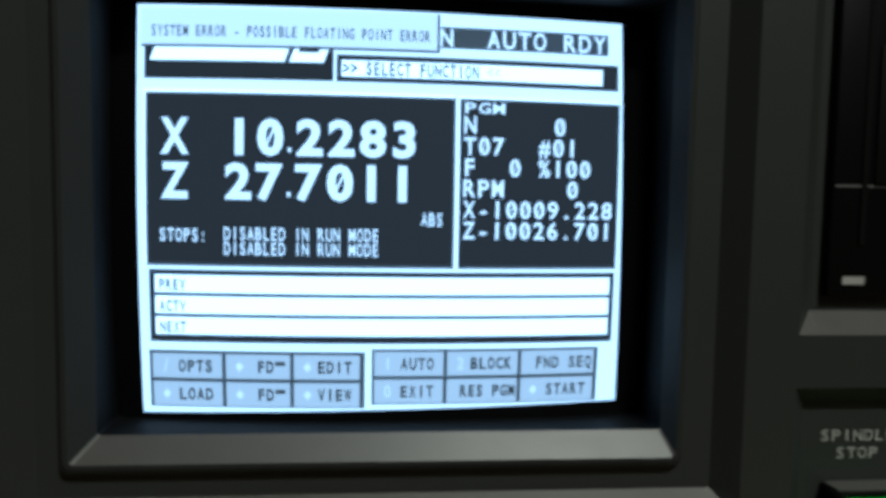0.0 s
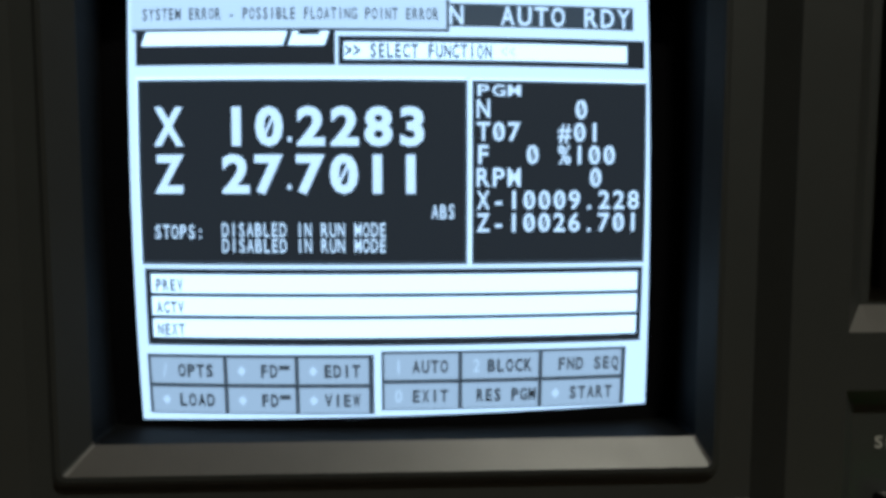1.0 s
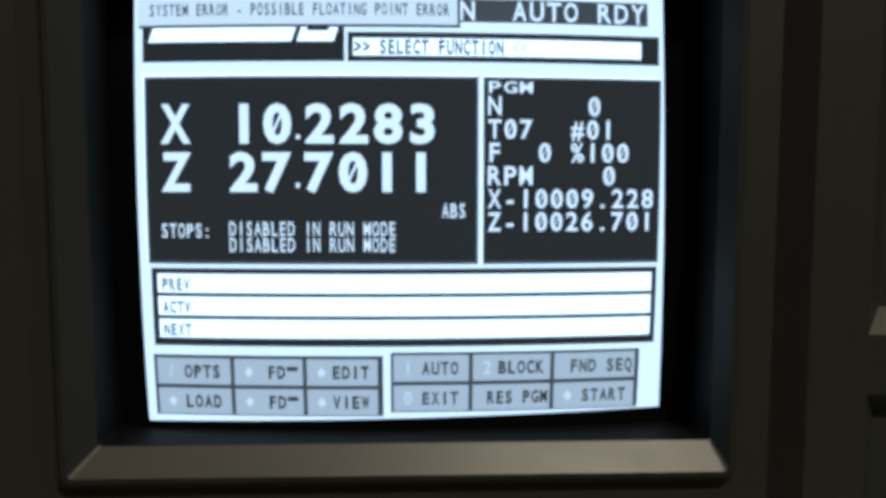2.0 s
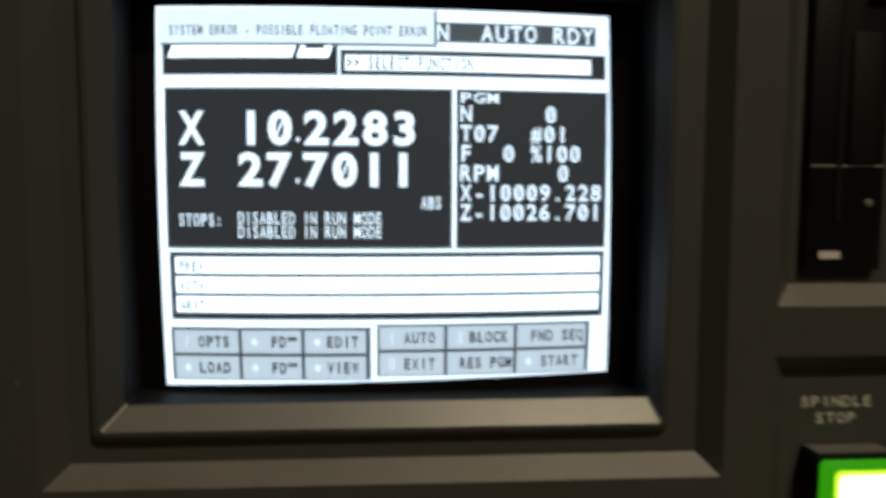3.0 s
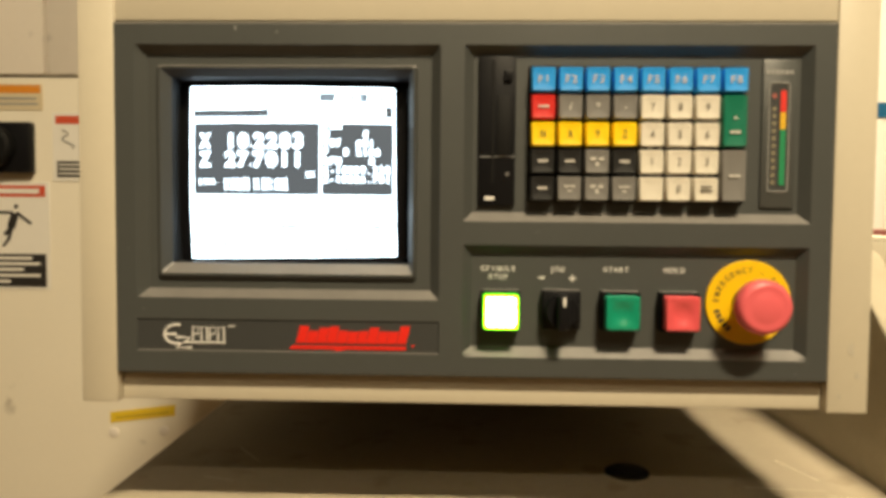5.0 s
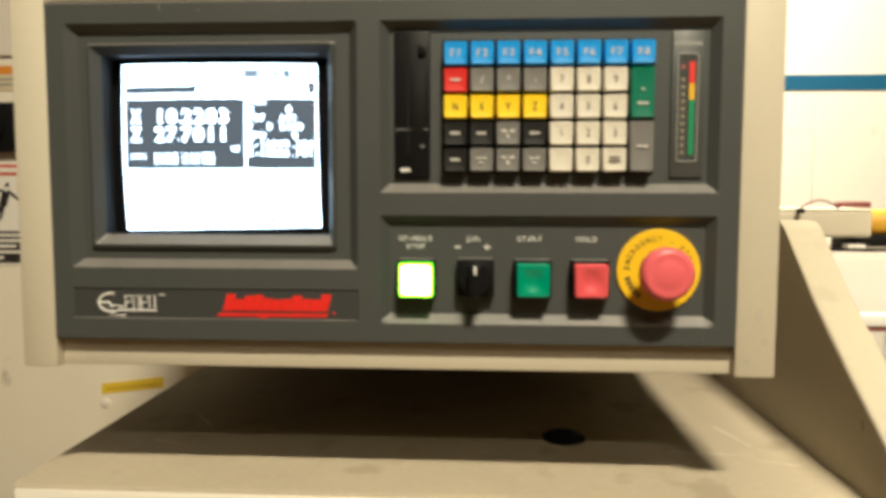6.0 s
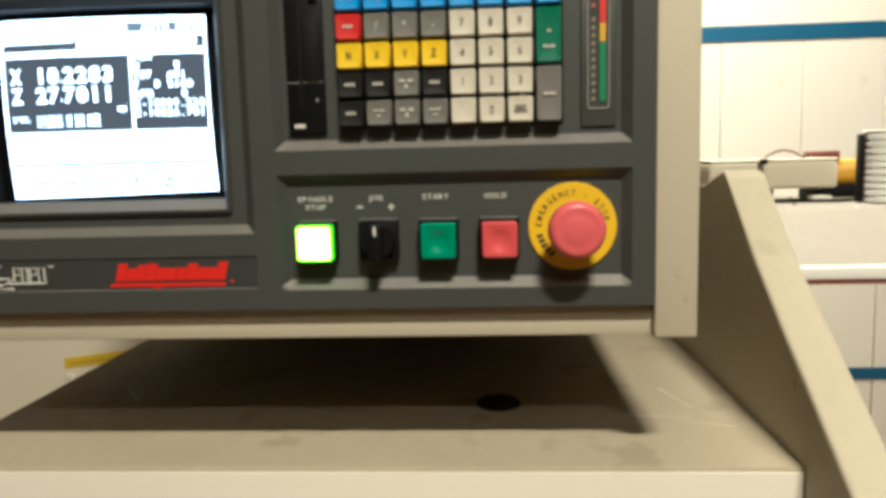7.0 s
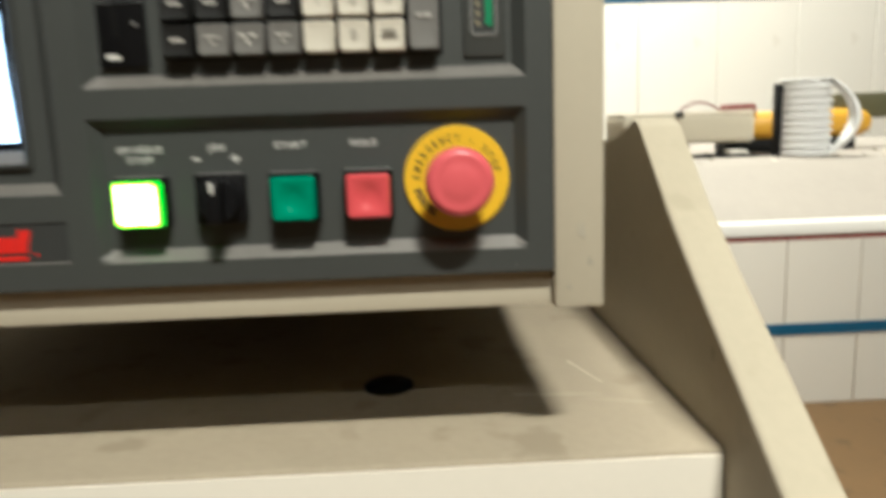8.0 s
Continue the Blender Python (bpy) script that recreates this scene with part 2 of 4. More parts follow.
def writing(text, x0, x1, z0, z1, to3d, bold=0.02, fill=0.82, slashed=False, bm=None):
    """Letters in even cells from x0 to x1, capitals from z0 to z1; to3d places a flat point."""
    bm = bm or bmesh.new()
    cap = max(v[1] for v in letter("H", bold)[0])
    cell = (x1 - x0) / len(text)
    for i, ch in enumerate(text):
        if ch == " ":
            continue
        verts, faces = letter(ch, bold)
        if not verts:
            continue
        lo, hi = min(v[0] for v in verts), max(v[0] for v in verts)
        wide = hi - lo
        sx = cell * fill / max(wide, 0.52)
        sz = (z1 - z0) / cap
        mid = x0 + cell * (i + 0.5)
        vs = [bm.verts.new(to3d(mid + (vx - (lo + hi) / 2) * sx, z0 + vz * sz)) for vx, vz in verts]
        for f in faces:
            try:
                bm.faces.new([vs[k] for k in f])
            except ValueError:
                pass
        if slashed and ch == "0":
            w, h = cell * fill * 0.22, (z1 - z0)
            q = [(mid - w, z0 + 0.22 * h), (mid - w * 0.55, z0 + 0.22 * h), (mid + w, z0 + 0.78 * h), (mid + w * 0.55, z0 + 0.78 * h)]
            bm.faces.new([bm.verts.new(to3d(*p)) for p in q])
    return bm


def facing(bm):
    """Turns all faces of a flat print towards the viewer's side (-y)."""
    bm.normal_update()
    bmesh.ops.reverse_faces(bm, faces=[f for f in bm.faces if f.normal.y > 0])
    return bm


def on_plane(y):
    return lambda x, z: (x, y, z)


def bars(rects, y, bm=None):
    """Flat printed bars in the plane y."""
    bm = bm or bmesh.new()
    for x0, x1, z0, z1 in rects:
        bm.faces.new([bm.verts.new((x, y, z)) for x, z in rect(x0, x1, z0, z1)])
    return facing(bm)


# ---- the room ----
def room():
    bm = box(-3.2, 5.2, -4.2, 2.7, -0.12, 0.0)
    solo("floor", bm, M_FLOOR, "brown worn workshop floor", "floor", kind="structure", soft=False)
    # Unseen ceiling and walls, added dark so that little light bounces back.
    solo("ceiling", box(-3.2, 5.2, -4.2, 2.7, 3.3, 3.42), M_CEIL, "unseen plain ceiling, dark to cut bounced light", "ceiling", kind="structure", soft=False)
    solo("wall_south", box(-3.2, 5.2, -4.32, -4.2, 0, 3.3), M_CEIL, "unseen plain wall behind the camera, dark to cut bounced light", "wall", kind="structure", soft=False)
    solo("wall_west", box(-3.32, -3.2, -4.2, 2.7, 0, 3.3), M_CEIL, "unseen plain side wall, dark to cut bounced light", "wall", kind="structure", soft=False)
    solo("wall_east", box(5.2, 5.32, -4.2, 2.7, 0, 3.3), M_CEIL, "unseen plain side wall, dark to cut bounced light", "wall", kind="structure", soft=False)
    # the far wall is made of upright sheets with narrow recessed joints
    wall = solo("wall_north", box(-3.2, 5.2, 2.412, 2.52, 0, 3.3), M_WALL, "white sheeted wall with blue stripes", "wall", kind="structure", soft=False)
    pitch, first = 0.3020, 1.2870
    sheet = mesh_of("wall_sheet", box(-pitch / 2 + 0.0008, pitch / 2 - 0.0008, 0.0, 0.014, 0, 3.3, 0.003, 1), M_WALL)
    for k in range(-14, 12):
        part("wall_sheet", sheet, M_WALL, wall, at=(first + (k + 0.5) * pitch, 2.40, 0))
    for z0, z1 in ((1.604, 1.663), (0.294, 0.342)):
        part("stripe", box(-3.1, 5.1, 2.396, 2.402, z0, z1, 0.001, 1), M_BLUE, wall, "blue painted stripe")


# ---- the machine ----
def machine_housing():
    """The front of the machine behind the console, with a lower body and an upper door."""
    t = thing("machine_housing", (-0.6, 0.75, 0), "cream enamelled front of a large machine with seams", "machine")
    # Unseen right end and top are extended to block the rear lamp.
    part("lower_panel", box(-1.6, 0.700, 0.75, 0.82, 0.05, 1.4495, 0.003), M_HOUSING, t)
    part("upper_door", box(-1.6, -0.480, 0.745, 0.82, 1.4535, 2.6, 0.004), M_WHITE_DOOR, t, "off-white upper door")
    part("upper_panel", box(-0.476, 0.700, 0.747, 0.82, 1.4535, 2.6, 0.004), M_WHITE_DOOR, t)
    part("plinth", box(-1.58, 0.58, 0.78, 0.81, 0.0, 0.05), M_BLACK_MATT, t)
    return t


SIGN = 1.416


def on_housing(t, x=0.0):
    """Enlarges a thing, drawn small, from the camera onto the housing, fitting its view."""
    return place(t, (SIGN * t.location.x - 0.122 + x, 0.7495, SIGN * t.location.z - 0.491), SIGN)


def warning_signs():
    y = 0.3795
    made = []
    # a tall notice with a red heading, a figure and a black text field
    t = thing("warning_sign", (-0.302, y, 1.108), "white warning sign with red heading, stick figure and black text block", "sign", "warning signs")
    made.append(t)
    part("plate", box(-0.356, -0.2495, y - 0.0008, y, 1.108, 1.2415, 0.0003, 1), M_SIGN, t)
    yy = y - 0.0012
    part("heading", bars([(-0.351, -0.2545, 1.2235, 1.2375)], yy), M_SIGN_RED, t, "red heading field")
    part("heading_bar", bars([(-0.345, -0.262, 1.2275, 1.2335)], yy - 0.0003), M_SIGN, t)
    part("text_field", bars([(-0.351, -0.2545, 1.1115, 1.1525)], yy), M_SIGN_INK, t, "black field with pale bars")
    rows = [(-0.346, -0.272, 1.1455, 1.1490), (-0.346, -0.262, 1.1385, 1.1420), (-0.346, -0.283, 1.1315, 1.1350), (-0.346, -0.262, 1.1240, 1.1275), (-0.346, -0.300, 1.1165, 1.1200)]
    part("text_bars", bars(rows, yy - 0.0003), M_SIGN, t)
    fig = bmesh.new()
    for a, b, w in (((-0.293, 1.203), (-0.2985, 1.185), 0.0052), ((-0.2985, 1.186), (-0.307, 1.176), 0.0022), ((-0.297, 1.187), (-0.302, 1.170), 0.0022), ((-0.302, 1.170), (-0.309, 1.162), 0.0018), ((-0.2915, 1.204), (-0.273, 1.190), 0.0020), ((-0.296, 1.204), (-0.322, 1.204), 0.0018)):
        d = Vector((b[0] - a[0], b[1] - a[1])).normalized() * w
        n = Vector((-d.y, d.x))
        fig.faces.new([fig.verts.new((p[0] + s * n.x, yy, p[1] + s * n.y)) for p, s in ((a, 1), (b, 1), (b, -1), (a, -1))])
    part("figure", facing(fig), M_SIGN_INK, t, "simple black and red figure shape")
    part("figure_dot", turned([(0.0001, yy - 0.0002), (0.0028, yy - 0.0001), (0.0028, yy)], -0.2915, 1.2115, 16), M_SIGN_INK, t)
    # a narrow notice, partly behind the console box
    t = thing("warning_sign", (-0.215, y, 1.243), "narrow white warning sign with red heading and dark field", "sign", "warning signs")
    made.append(t)
    part("plate", box(-0.2445, -0.178, y - 0.0008, y, 1.243, 1.3275, 0.0003, 1), M_SIGN, t)
    part("heading", bars([(-0.2405, -0.182, 1.3135, 1.3235)], yy), M_SIGN_RED, t)
    part("text_field", bars([(-0.2390, -0.182, 1.2480, 1.2680)], yy), M_SIGN_INK, t)
    part("text_bars", bars([(-0.2365, -0.186, 1.2625, 1.2645), (-0.2365, -0.186, 1.2570, 1.2590), (-0.2365, -0.190, 1.2515, 1.2535)], yy - 0.0003), M_SIGN, t)
    curl = [(-0.232 + 0.006 * math.sin(k * 0.9) + 0.001 * k, yy - 0.0004, 1.306 - 0.0022 * k) for k in range(11)]
    part("figure", pipe(curl, 0.0008, 6), M_PRINT_DIM, t, "thin grey curl shape")
    # an orange and cream notice above the rotary switch
    t = thing("warning_sign", (-0.305, y, 1.330), "cream notice with orange heading band", "sign", "warning signs")
    made.append(t)
    part("plate", box(-0.360, -0.256, y - 0.0008, y, 1.330, 1.3625, 0.0003, 1), mat("sign_cream", (0.66, 0.56, 0.38), 0.45, vary=0.05), t)
    part("heading", bars([(-0.357, -0.2585, 1.3510, 1.3605)], yy), M_SIGN_ORANGE, t)
    part("text_bars", bars([(-0.354, -0.264, 1.3430, 1.3455), (-0.354, -0.262, 1.3365, 1.3390)], yy), M_PRINT_DIM, t)
    for t in made:
        on_housing(t)


def rotary_switch():
    t = thing("rotary_switch", (-0.310, 0.38, 1.283), "black rotary isolator switch on a dark square plate", "switch")
    part("plate", box(-0.355, -0.2655, 0.366, 0.38, 1.2525, 1.3145, 0.003), M_BLACK, t)
    part("dial", turned([(0.026, 0.3665), (0.0255, 0.352), (0.022, 0.349), (0.0005, 0.349)], -0.308, 1.284, 36), M_BLACK_MATT, t)
    part("grip", box(-0.312, -0.304, 0.333, 0.350, 1.262, 1.306, 0.003), M_BLACK, t)
    part("pointer", box(-0.3085, -0.2985, 0.3315, 0.3335, 1.286, 1.2895, 0.0006, 1), M_PRINT, t, "white pointer mark")
    on_housing(t)


def strip_sticker():
    t = thing("tape_label", (-0.123, 0.3795, 0.953), "yellow strip label on cream housing", "label")
    bm = slab([(-0.1640, 0.9415), (-0.0825, 0.9515), (-0.0815, 0.9655), (-0.1640, 0.9550)], 0.3790, 0.3797)
    part("strip", bm, M_TAPE, t, soft=False)
    line = slab([(-0.157, 0.9465), (-0.090, 0.9545), (-0.090, 0.9575), (-0.157, 0.9495)], 0.3786, 0.3792)
    part("print_bar", line, mat("tape_print", (0.52, 0.36, 0.03), 0.5), t, soft=False)
    on_housing(t, -0.018)
    for x, z in ((-0.160, 0.929), (-0.096, 0.932)):
        k = thing("screw_cover", (x, 0.38, z), "small pale screw cover on the housing", "screw", "screw covers")
        part("cap", turned([(0.0065, 0.3805), (0.0063, 0.3792), (0.0055, 0.3788), (0.0003, 0.3787)], x, z, 20), M_WHITE_DOOR, k)
        on_housing(k, -0.018)


def tray():
    """The flat shelf below the console, with a folded front."""
    t = thing("machine_tray", (0.29, 0.2, 0.80), "worn beige sheet metal tray below the console", "tray")
    prof = [(0.7495, 0.980), (0.0125, 0.980), (0.0105, 0.9794), (0.0092, 0.9780), (0.0090, 0.976), (0.0090, 0.70), (0.015, 0.70), (0.7495, 0.70)]
    bm = loft([[(x, y, z) for y, z in prof] for x in (-0.046, 0.6195)], True, True)
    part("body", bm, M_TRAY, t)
    # The front sheet is paler than the tray top.
    part("front_apron", box(-0.0435, 0.6190, 0.0068, 0.0094, 0.70, 0.9768, 0.0008), M_APRON, t, "pale front apron")
    part("rear_lip", box(-0.046, 0.6195, 0.734, 0.7490, 0.9803, 0.990, 0.002), M_TRAY, t)
    for a, b, w in (((0.558, 0.191), (0.574, 0.136), 0.0011), ((0.500, 0.117), (0.568, 0.111), 0.0006), ((0.555, 0.104), (0.60, 0.088), 0.0004), ((0.03, 0.20), (0.06, 0.16), 0.0006), ((0.02, 0.12), (0.05, 0.11), 0.0005)):
        d = Vector((b[0] - a[0], b[1] - a[1])).normalized()
        n = Vector((-d.y, d.x)) * w
        s = bmesh.new()
        s.faces.new([s.verts.new((p[0] + k * n.x, p[1] + k * n.y, 0.9803)) for p, k in ((a, 1), (a, -1), (b, -1), (b, 1))])
        s.normal_update()
        bmesh.ops.reverse_faces(s, faces=[f for f in s.faces if f.normal.z < 0])
        part("scratch", s, M_SCRATCH, t, "pale bare scratch", soft=False)
    g = thing("rubber_plug", (0.405, 0.148, 0.980), "round black rubber plug in the tray", "plug")
    part("plug", upright([(0.020, 0.9795), (0.020, 0.982), (0.017, 0.984), (0.004, 0.9835), (0.0004, 0.983)], 0.405, 0.148, 30), M_BLACK_MATT, g)


def side_guard():
    """The sloping cheek at the end of the tray: a thick plate with a rounded sloping edge."""
    # The unseen rear edge is raised to keep the rear lamp off the tray.
    prof = [(0.7485, 0.70), (0.7485, 1.130), (0.3785, 1.158), (0.262, 1.172), (0.212, 1.1855), (0.203, 1.1850), (0.193, 1.179), (0.120, 1.117), (0.055, 1.070), (0.006, 1.037), (-0.030, 1.012), (-0.067, 0.986), (-0.105, 0.957), (-0.105, 0.70)]
    rings = []
    for x, inset in ((0.6200, 0.0025), (0.6208, 0.0008), (0.6228, 0.0), (0.6522, 0.0), (0.6540, 0.0008), (0.6548, 0.0025)):
        cy, cz = 0.15, 0.95
        rings.append([(x, y - inset * (1 if y > cy else -1), z - inset * (1 if z > cz else -1)) for y, z in prof])
    t = thing("side_guard", (0.63, 0.1, 0.70), "thick beige sloping side guard at the tray's end", "guard")
    part("cheek", loft(rings, True, True), M_GUARD, t, soft=False)
    for y, z, r in ((0.030, 1.035, 0.0030),):
        d = bmesh.new()
        d.faces.new([d.verts.new((0.6197, y + r * 0.6 * math.cos(a), z + r * 1.8 * math.sin(a))) for a in [k * math.pi / 6 for k in range(12)]])
        part("stain", d, mat("faint_oil_stain", (0.30, 0.26, 0.19), 0.6), t, "faint oil stain", soft=False)


# ---- the console ----
def console_box():
    t = thing("console_box", (0.256, 0.2, 1.074), "beige enamelled sheet metal control console box", "console")
    part("body", box(-0.026, 0.540, 0.0600, 0.7490, 1.0790, 1.41, 0.002), M_BEIGE, t)
    part("bottom_rail", box(0.0000, 0.5120, 0.0095, 0.0595, 1.0782, 1.1020, 0.0012), M_BEIGE, t)
    # Unseen dark plate, added to deepen the shade on the tray.
    part("bounce_plate", box(-0.020, 0.526, 0.0810, 0.740, 1.0770, 1.0788), M_OLIVE, t, "unseen dark plate added to cut bounced light", soft=False)
    part("side_post", box(-0.027, -0.0003, 0.0012, 0.080, 1.0775, 1.411, 0.0018), M_BEIGE, t)
    part("side_post", box(0.5123, 0.5415, 0.0012, 0.080, 1.0775, 1.411, 0.0018), M_BEIGE, t)
    for x, z, w, h in ((0.5285, 1.1235, 0.0060, 0.0120), (0.5330, 1.1050, 0.0050, 0.0070), (0.5210, 1.0900, 0.0040, 0.0040)):
        spot = bmesh.new()
        spot.faces.new([spot.verts.new((x + w * (0.75 + 0.25 * math.sin(3 * a + x * 900)) * math.cos(a) / 2, 0.0009, z + h * (0.8 + 0.2 * math.cos(5 * a)) * math.sin(a) / 2)) for a in [k * math.pi / 9 for k in range(18)]])
        part("smudge", facing(spot), M_SMUDGE, t, "faint grey smudge", soft=False)
    part("top_rail", box(-0.0010, 0.5130, 0.0030, 0.080, 1.3545, 1.411, 0.0015), M_BEIGE, t)


WELLS = [  # outer x0, x1, z0, z1, depth, side slope, top slope, bottom slope
    (0.0150, 0.2352, 1.1555, 1.3372, 0.0068, 0.0070, 0.0060, 0.0063),
    (0.2518, 0.4966, 1.2125, 1.3372, 0.0068, 0.0070, 0.0060, 0.0067),
    (0.2518, 0.4966, 1.1150, 1.1958, 0.0068, 0.0066, 0.0060, 0.0068),
    (0.0150, 0.2352, 1.1165, 1.1400, 0.0014, 0.0008, 0.0010, 0.0008),
]
FLOOR_Y = 0.0068


def well_depth(x, z):
    deep = 0.0
    for x0, x1, z0, z1, d, s, top, bottom in WELLS:
        k = min((x - x0) / s, (x1 - x) / s, (z - z0) / bottom, (z1 - z) / top)
        deep = max(deep, d * max(0.0, min(1.0, k)))
    return deep


def control_panel():
    """The dark faceplate with its four sunken fields and the badge."""
    t = thing("control_panel", (0.256, 0.01, 1.10), "charcoal textured control panel faceplate with sunken fields", "control panel")
    xs, zs = {0.0, 0.0012, 0.5108, 0.512}, {1.10, 1.1012, 1.3518, 1.353}
    for x0, x1, z0, z1, d, s, top, bottom in WELLS:
        xs |= {x0, x0 + s, x1 - s, x1}
        zs |= {z0, z0 + bottom, z1 - top, z1}
    hole = (0.0355, 0.2145, 1.1755, 1.3190)
    xs, zs = sorted(xs | set(hole[:2])), sorted(zs | set(hole[2:]))
    bm = bmesh.new()

    def depth(x, z):
        rim = min(x, 0.512 - x, z - 1.10, 1.353 - z)
        return well_depth(x, z) + (0.0010 if rim < 1e-6 else 0.0)

    grid = [[bm.verts.new((x, depth(x, z), z)) for z in zs] for x in xs]
    for i in range(len(xs) - 1):
        for j in range(len(zs) - 1):
            mx, mz = (xs[i] + xs[i + 1]) / 2, (zs[j] + zs[j + 1]) / 2
            if hole[0] < mx < hole[1] and hole[2] < mz < hole[3]:
                continue
            a, b, c, d = grid[i][j], grid[i + 1][j], grid[i + 1][j + 1], grid[i][j + 1]
            here = depth(mx, mz)
            ac, bd = (a.co.y + c.co.y) / 2, (b.co.y + d.co.y) / 2
            if abs(ac - bd) < 1e-7:
                bm.faces.new((a, b, c, d))
            elif abs(ac - here) < abs(bd - here):
                bm.faces.new((a, b, c)), bm.faces.new((a, c, d))
            else:
                bm.faces.new((a, b, d)), bm.faces.new((b, c, d))
    # the outer flange, folded back to the box
    n, m = len(xs), len(zs)
    loop = [grid[i][0] for i in range(n)] + [grid[n - 1][j] for j in range(1, m)] + [grid[i][m - 1] for i in range(n - 2, -1, -1)] + [grid[0][j] for j in range(m - 2, 0, -1)]
    back = [bm.verts.new((v.co.x, 0.0110, v.co.z)) for v in loop]
    for k in range(len(loop)):
        q = (k + 1) % len(loop)
        bm.faces.new((loop[k], back[k], back[q], loop[q]))
    bmesh.ops.recalc_face_normals(bm, faces=bm.faces)
    bm.normal_update()
    if sum(f.normal.y for f in bm.faces) > 0:
        bmesh.ops.reverse_faces(bm, faces=bm.faces)
    lighten_ledges(part("faceplate", bm, M_PANEL, t, soft=False), M_LEDGE)
    for x, z, w, h in ((0.0098, 1.1905, 0.0012, 0.0008), (0.0885, 1.3485, 0.0016, 0.0030), (0.1180, 1.3460, 0.0010, 0.0018), (0.0205, 1.1470, 0.0006, 0.0014), (0.3050, 1.2050, 0.0008, 0.0006), (0.4890, 1.1060, 0.0009, 0.0007)):
        chip = bmesh.new()
        chip.faces.new([chip.verts.new((x + w * (0.7 + 0.3 * math.sin(5 * a)) * math.cos(a) / 2, -0.0003, z + h * math.sin(a) / 2)) for a in [k * math.pi / 5 for k in range(10)]])
        part("paint_chip", facing(chip), M_PRINT_DIM, t, "small pale paint chip", soft=False)
    # badge field with plain marks in place of lettering
    y = 0.0009
    badge = part("badge", box(0.0152, 0.2342, y, 0.0016, 1.1175, 1.1390), M_BADGE, t, "smooth dark badge strip", soft=False)
    white = bmesh.new()
    pipe([(0.0445 + 0.0095 * math.cos(radians(a)), y - 0.0003, 1.1286 + 0.0070 * math.sin(radians(a))) for a in range(75, 286, 15)], 0.0009, 6, white)
    pipe([(0.0345, y - 0.0003, 1.1286), (0.0440, y - 0.0003, 1.1286)], 0.0009, 6, white)
    pipe([(0.0435, y - 0.0003, 1.1262), (0.0545, y - 0.0003, 1.1262), (0.0435, y - 0.0003, 1.1188), (0.0555, y - 0.0003, 1.1188)], 0.0009, 6, white)
    pipe([(0.050, y - 0.0003, 1.1228), (0.0800, y - 0.0003, 1.1228)], 0.0008, 6, white)
    part("emblem", white, M_PRINT, badge, "white line emblem")
    for k in range(4):
        x = 0.0560 + 0.0062 * k
        post = bmesh.new()
        pipe([(x, y - 0.0003, 1.1245), (x, y - 0.0003, 1.1338), (x + 0.0042, y - 0.0003, 1.1338), (x + 0.0042, y - 0.0003, 1.1245)] if k % 2 else [(x, y - 0.0003, 1.1290), (x + 0.0042, y - 0.0003, 1.1290), (x + 0.0042, y - 0.0003, 1.1338), (x, y - 0.0003, 1.1338), (x, y - 0.0003, 1.1245)], 0.0007, 6, post)
        part("emblem_block", post, M_PRINT, badge)
    part("mark_bar", bars([(0.0820, 0.0868, 1.1345, 1.1354)], y - 0.0004), M_PRINT, badge)
    heights = (0.0125, 0.0088, 0.0112, 0.0122, 0.0092, 0.0086, 0.0090, 0.0118, 0.0090, 0.0088, 0.0128)
    for k, h in enumerate(heights):
        x, z = 0.1315 + 0.0073 * k, 1.1234
        bar = slab([(x, z), (x + 0.0069, z), (x + 0.0069 + h * 0.25, z + h), (x + h * 0.25, z + h)], y - 0.0006, y + 0.0001)
        part("red_emblem_block", bar, M_RED_MARK, badge, "red slanted block", soft=False)
    under = [(0.1265, 1.1190), (0.1580, 1.1190), (0.1625, 1.1163), (0.1675, 1.1190), (0.2110, 1.1190), (0.2120, 1.1215), (0.1290, 1.1215)]
    part("red_emblem_underline", slab([(x, max(z, 1.1176)) for x, z in under], y - 0.0006, y + 0.0001), M_RED_MARK, badge, soft=False)
    part("red_dot", turned([(0.0010, y), (0.0010, y - 0.0004), (0.0001, y - 0.0004)], 0.2165, 1.1222, 12), M_RED_MARK, badge)
    # white printing above the switches
    p = on_plane(FLOOR_Y - 0.0003)
    for word, x, z, h, w in (("SPINDLE", 0.2775, 1.1775, 0.0036, 0.0260), ("STOP", 0.2775, 1.1717, 0.0036, 0.0150), ("JOG", 0.3200, 1.1775, 0.0036, 0.0112), ("START", 0.3622, 1.1775, 0.0036, 0.0190), ("HOLD", 0.4042, 1.1775, 0.0036, 0.0155)):
        part("printed_word", facing(writing(word, x - w / 2, x + w / 2, z - h / 2 + 0.001, z + h / 2 + 0.001, p, 0.012)), M_PRINT, t, soft=False)
    part("printed_sign", bars([(0.3068, 0.3112, 1.1715, 1.1729)], FLOOR_Y - 0.0003), M_PRINT, t, soft=False)
    part("printed_sign", bars([(0.3288, 0.3334, 1.1713, 1.1727), (0.3304, 0.3318, 1.1697, 1.1743)], FLOOR_Y - 0.0003), M_PRINT, t, soft=False)
    # raised load scale field
    field = part("scale_plate", box(0.4625, 0.4865, FLOOR_Y - 0.0020, FLOOR_Y + 0.001, 1.2235, 1.3285, 0.0012), M_PANEL, t)
    part("inset", box(0.4676, 0.4808, FLOOR_Y - 0.00215, FLOOR_Y - 0.0015, 1.2359, 1.3116), M_BADGE, field, "smooth dark inset", soft=False)
    yy = FLOOR_Y - 0.0024
    frame_pts = ring(0.4672, 0.4812, 1.2355, 1.3120, 0.0022, yy)
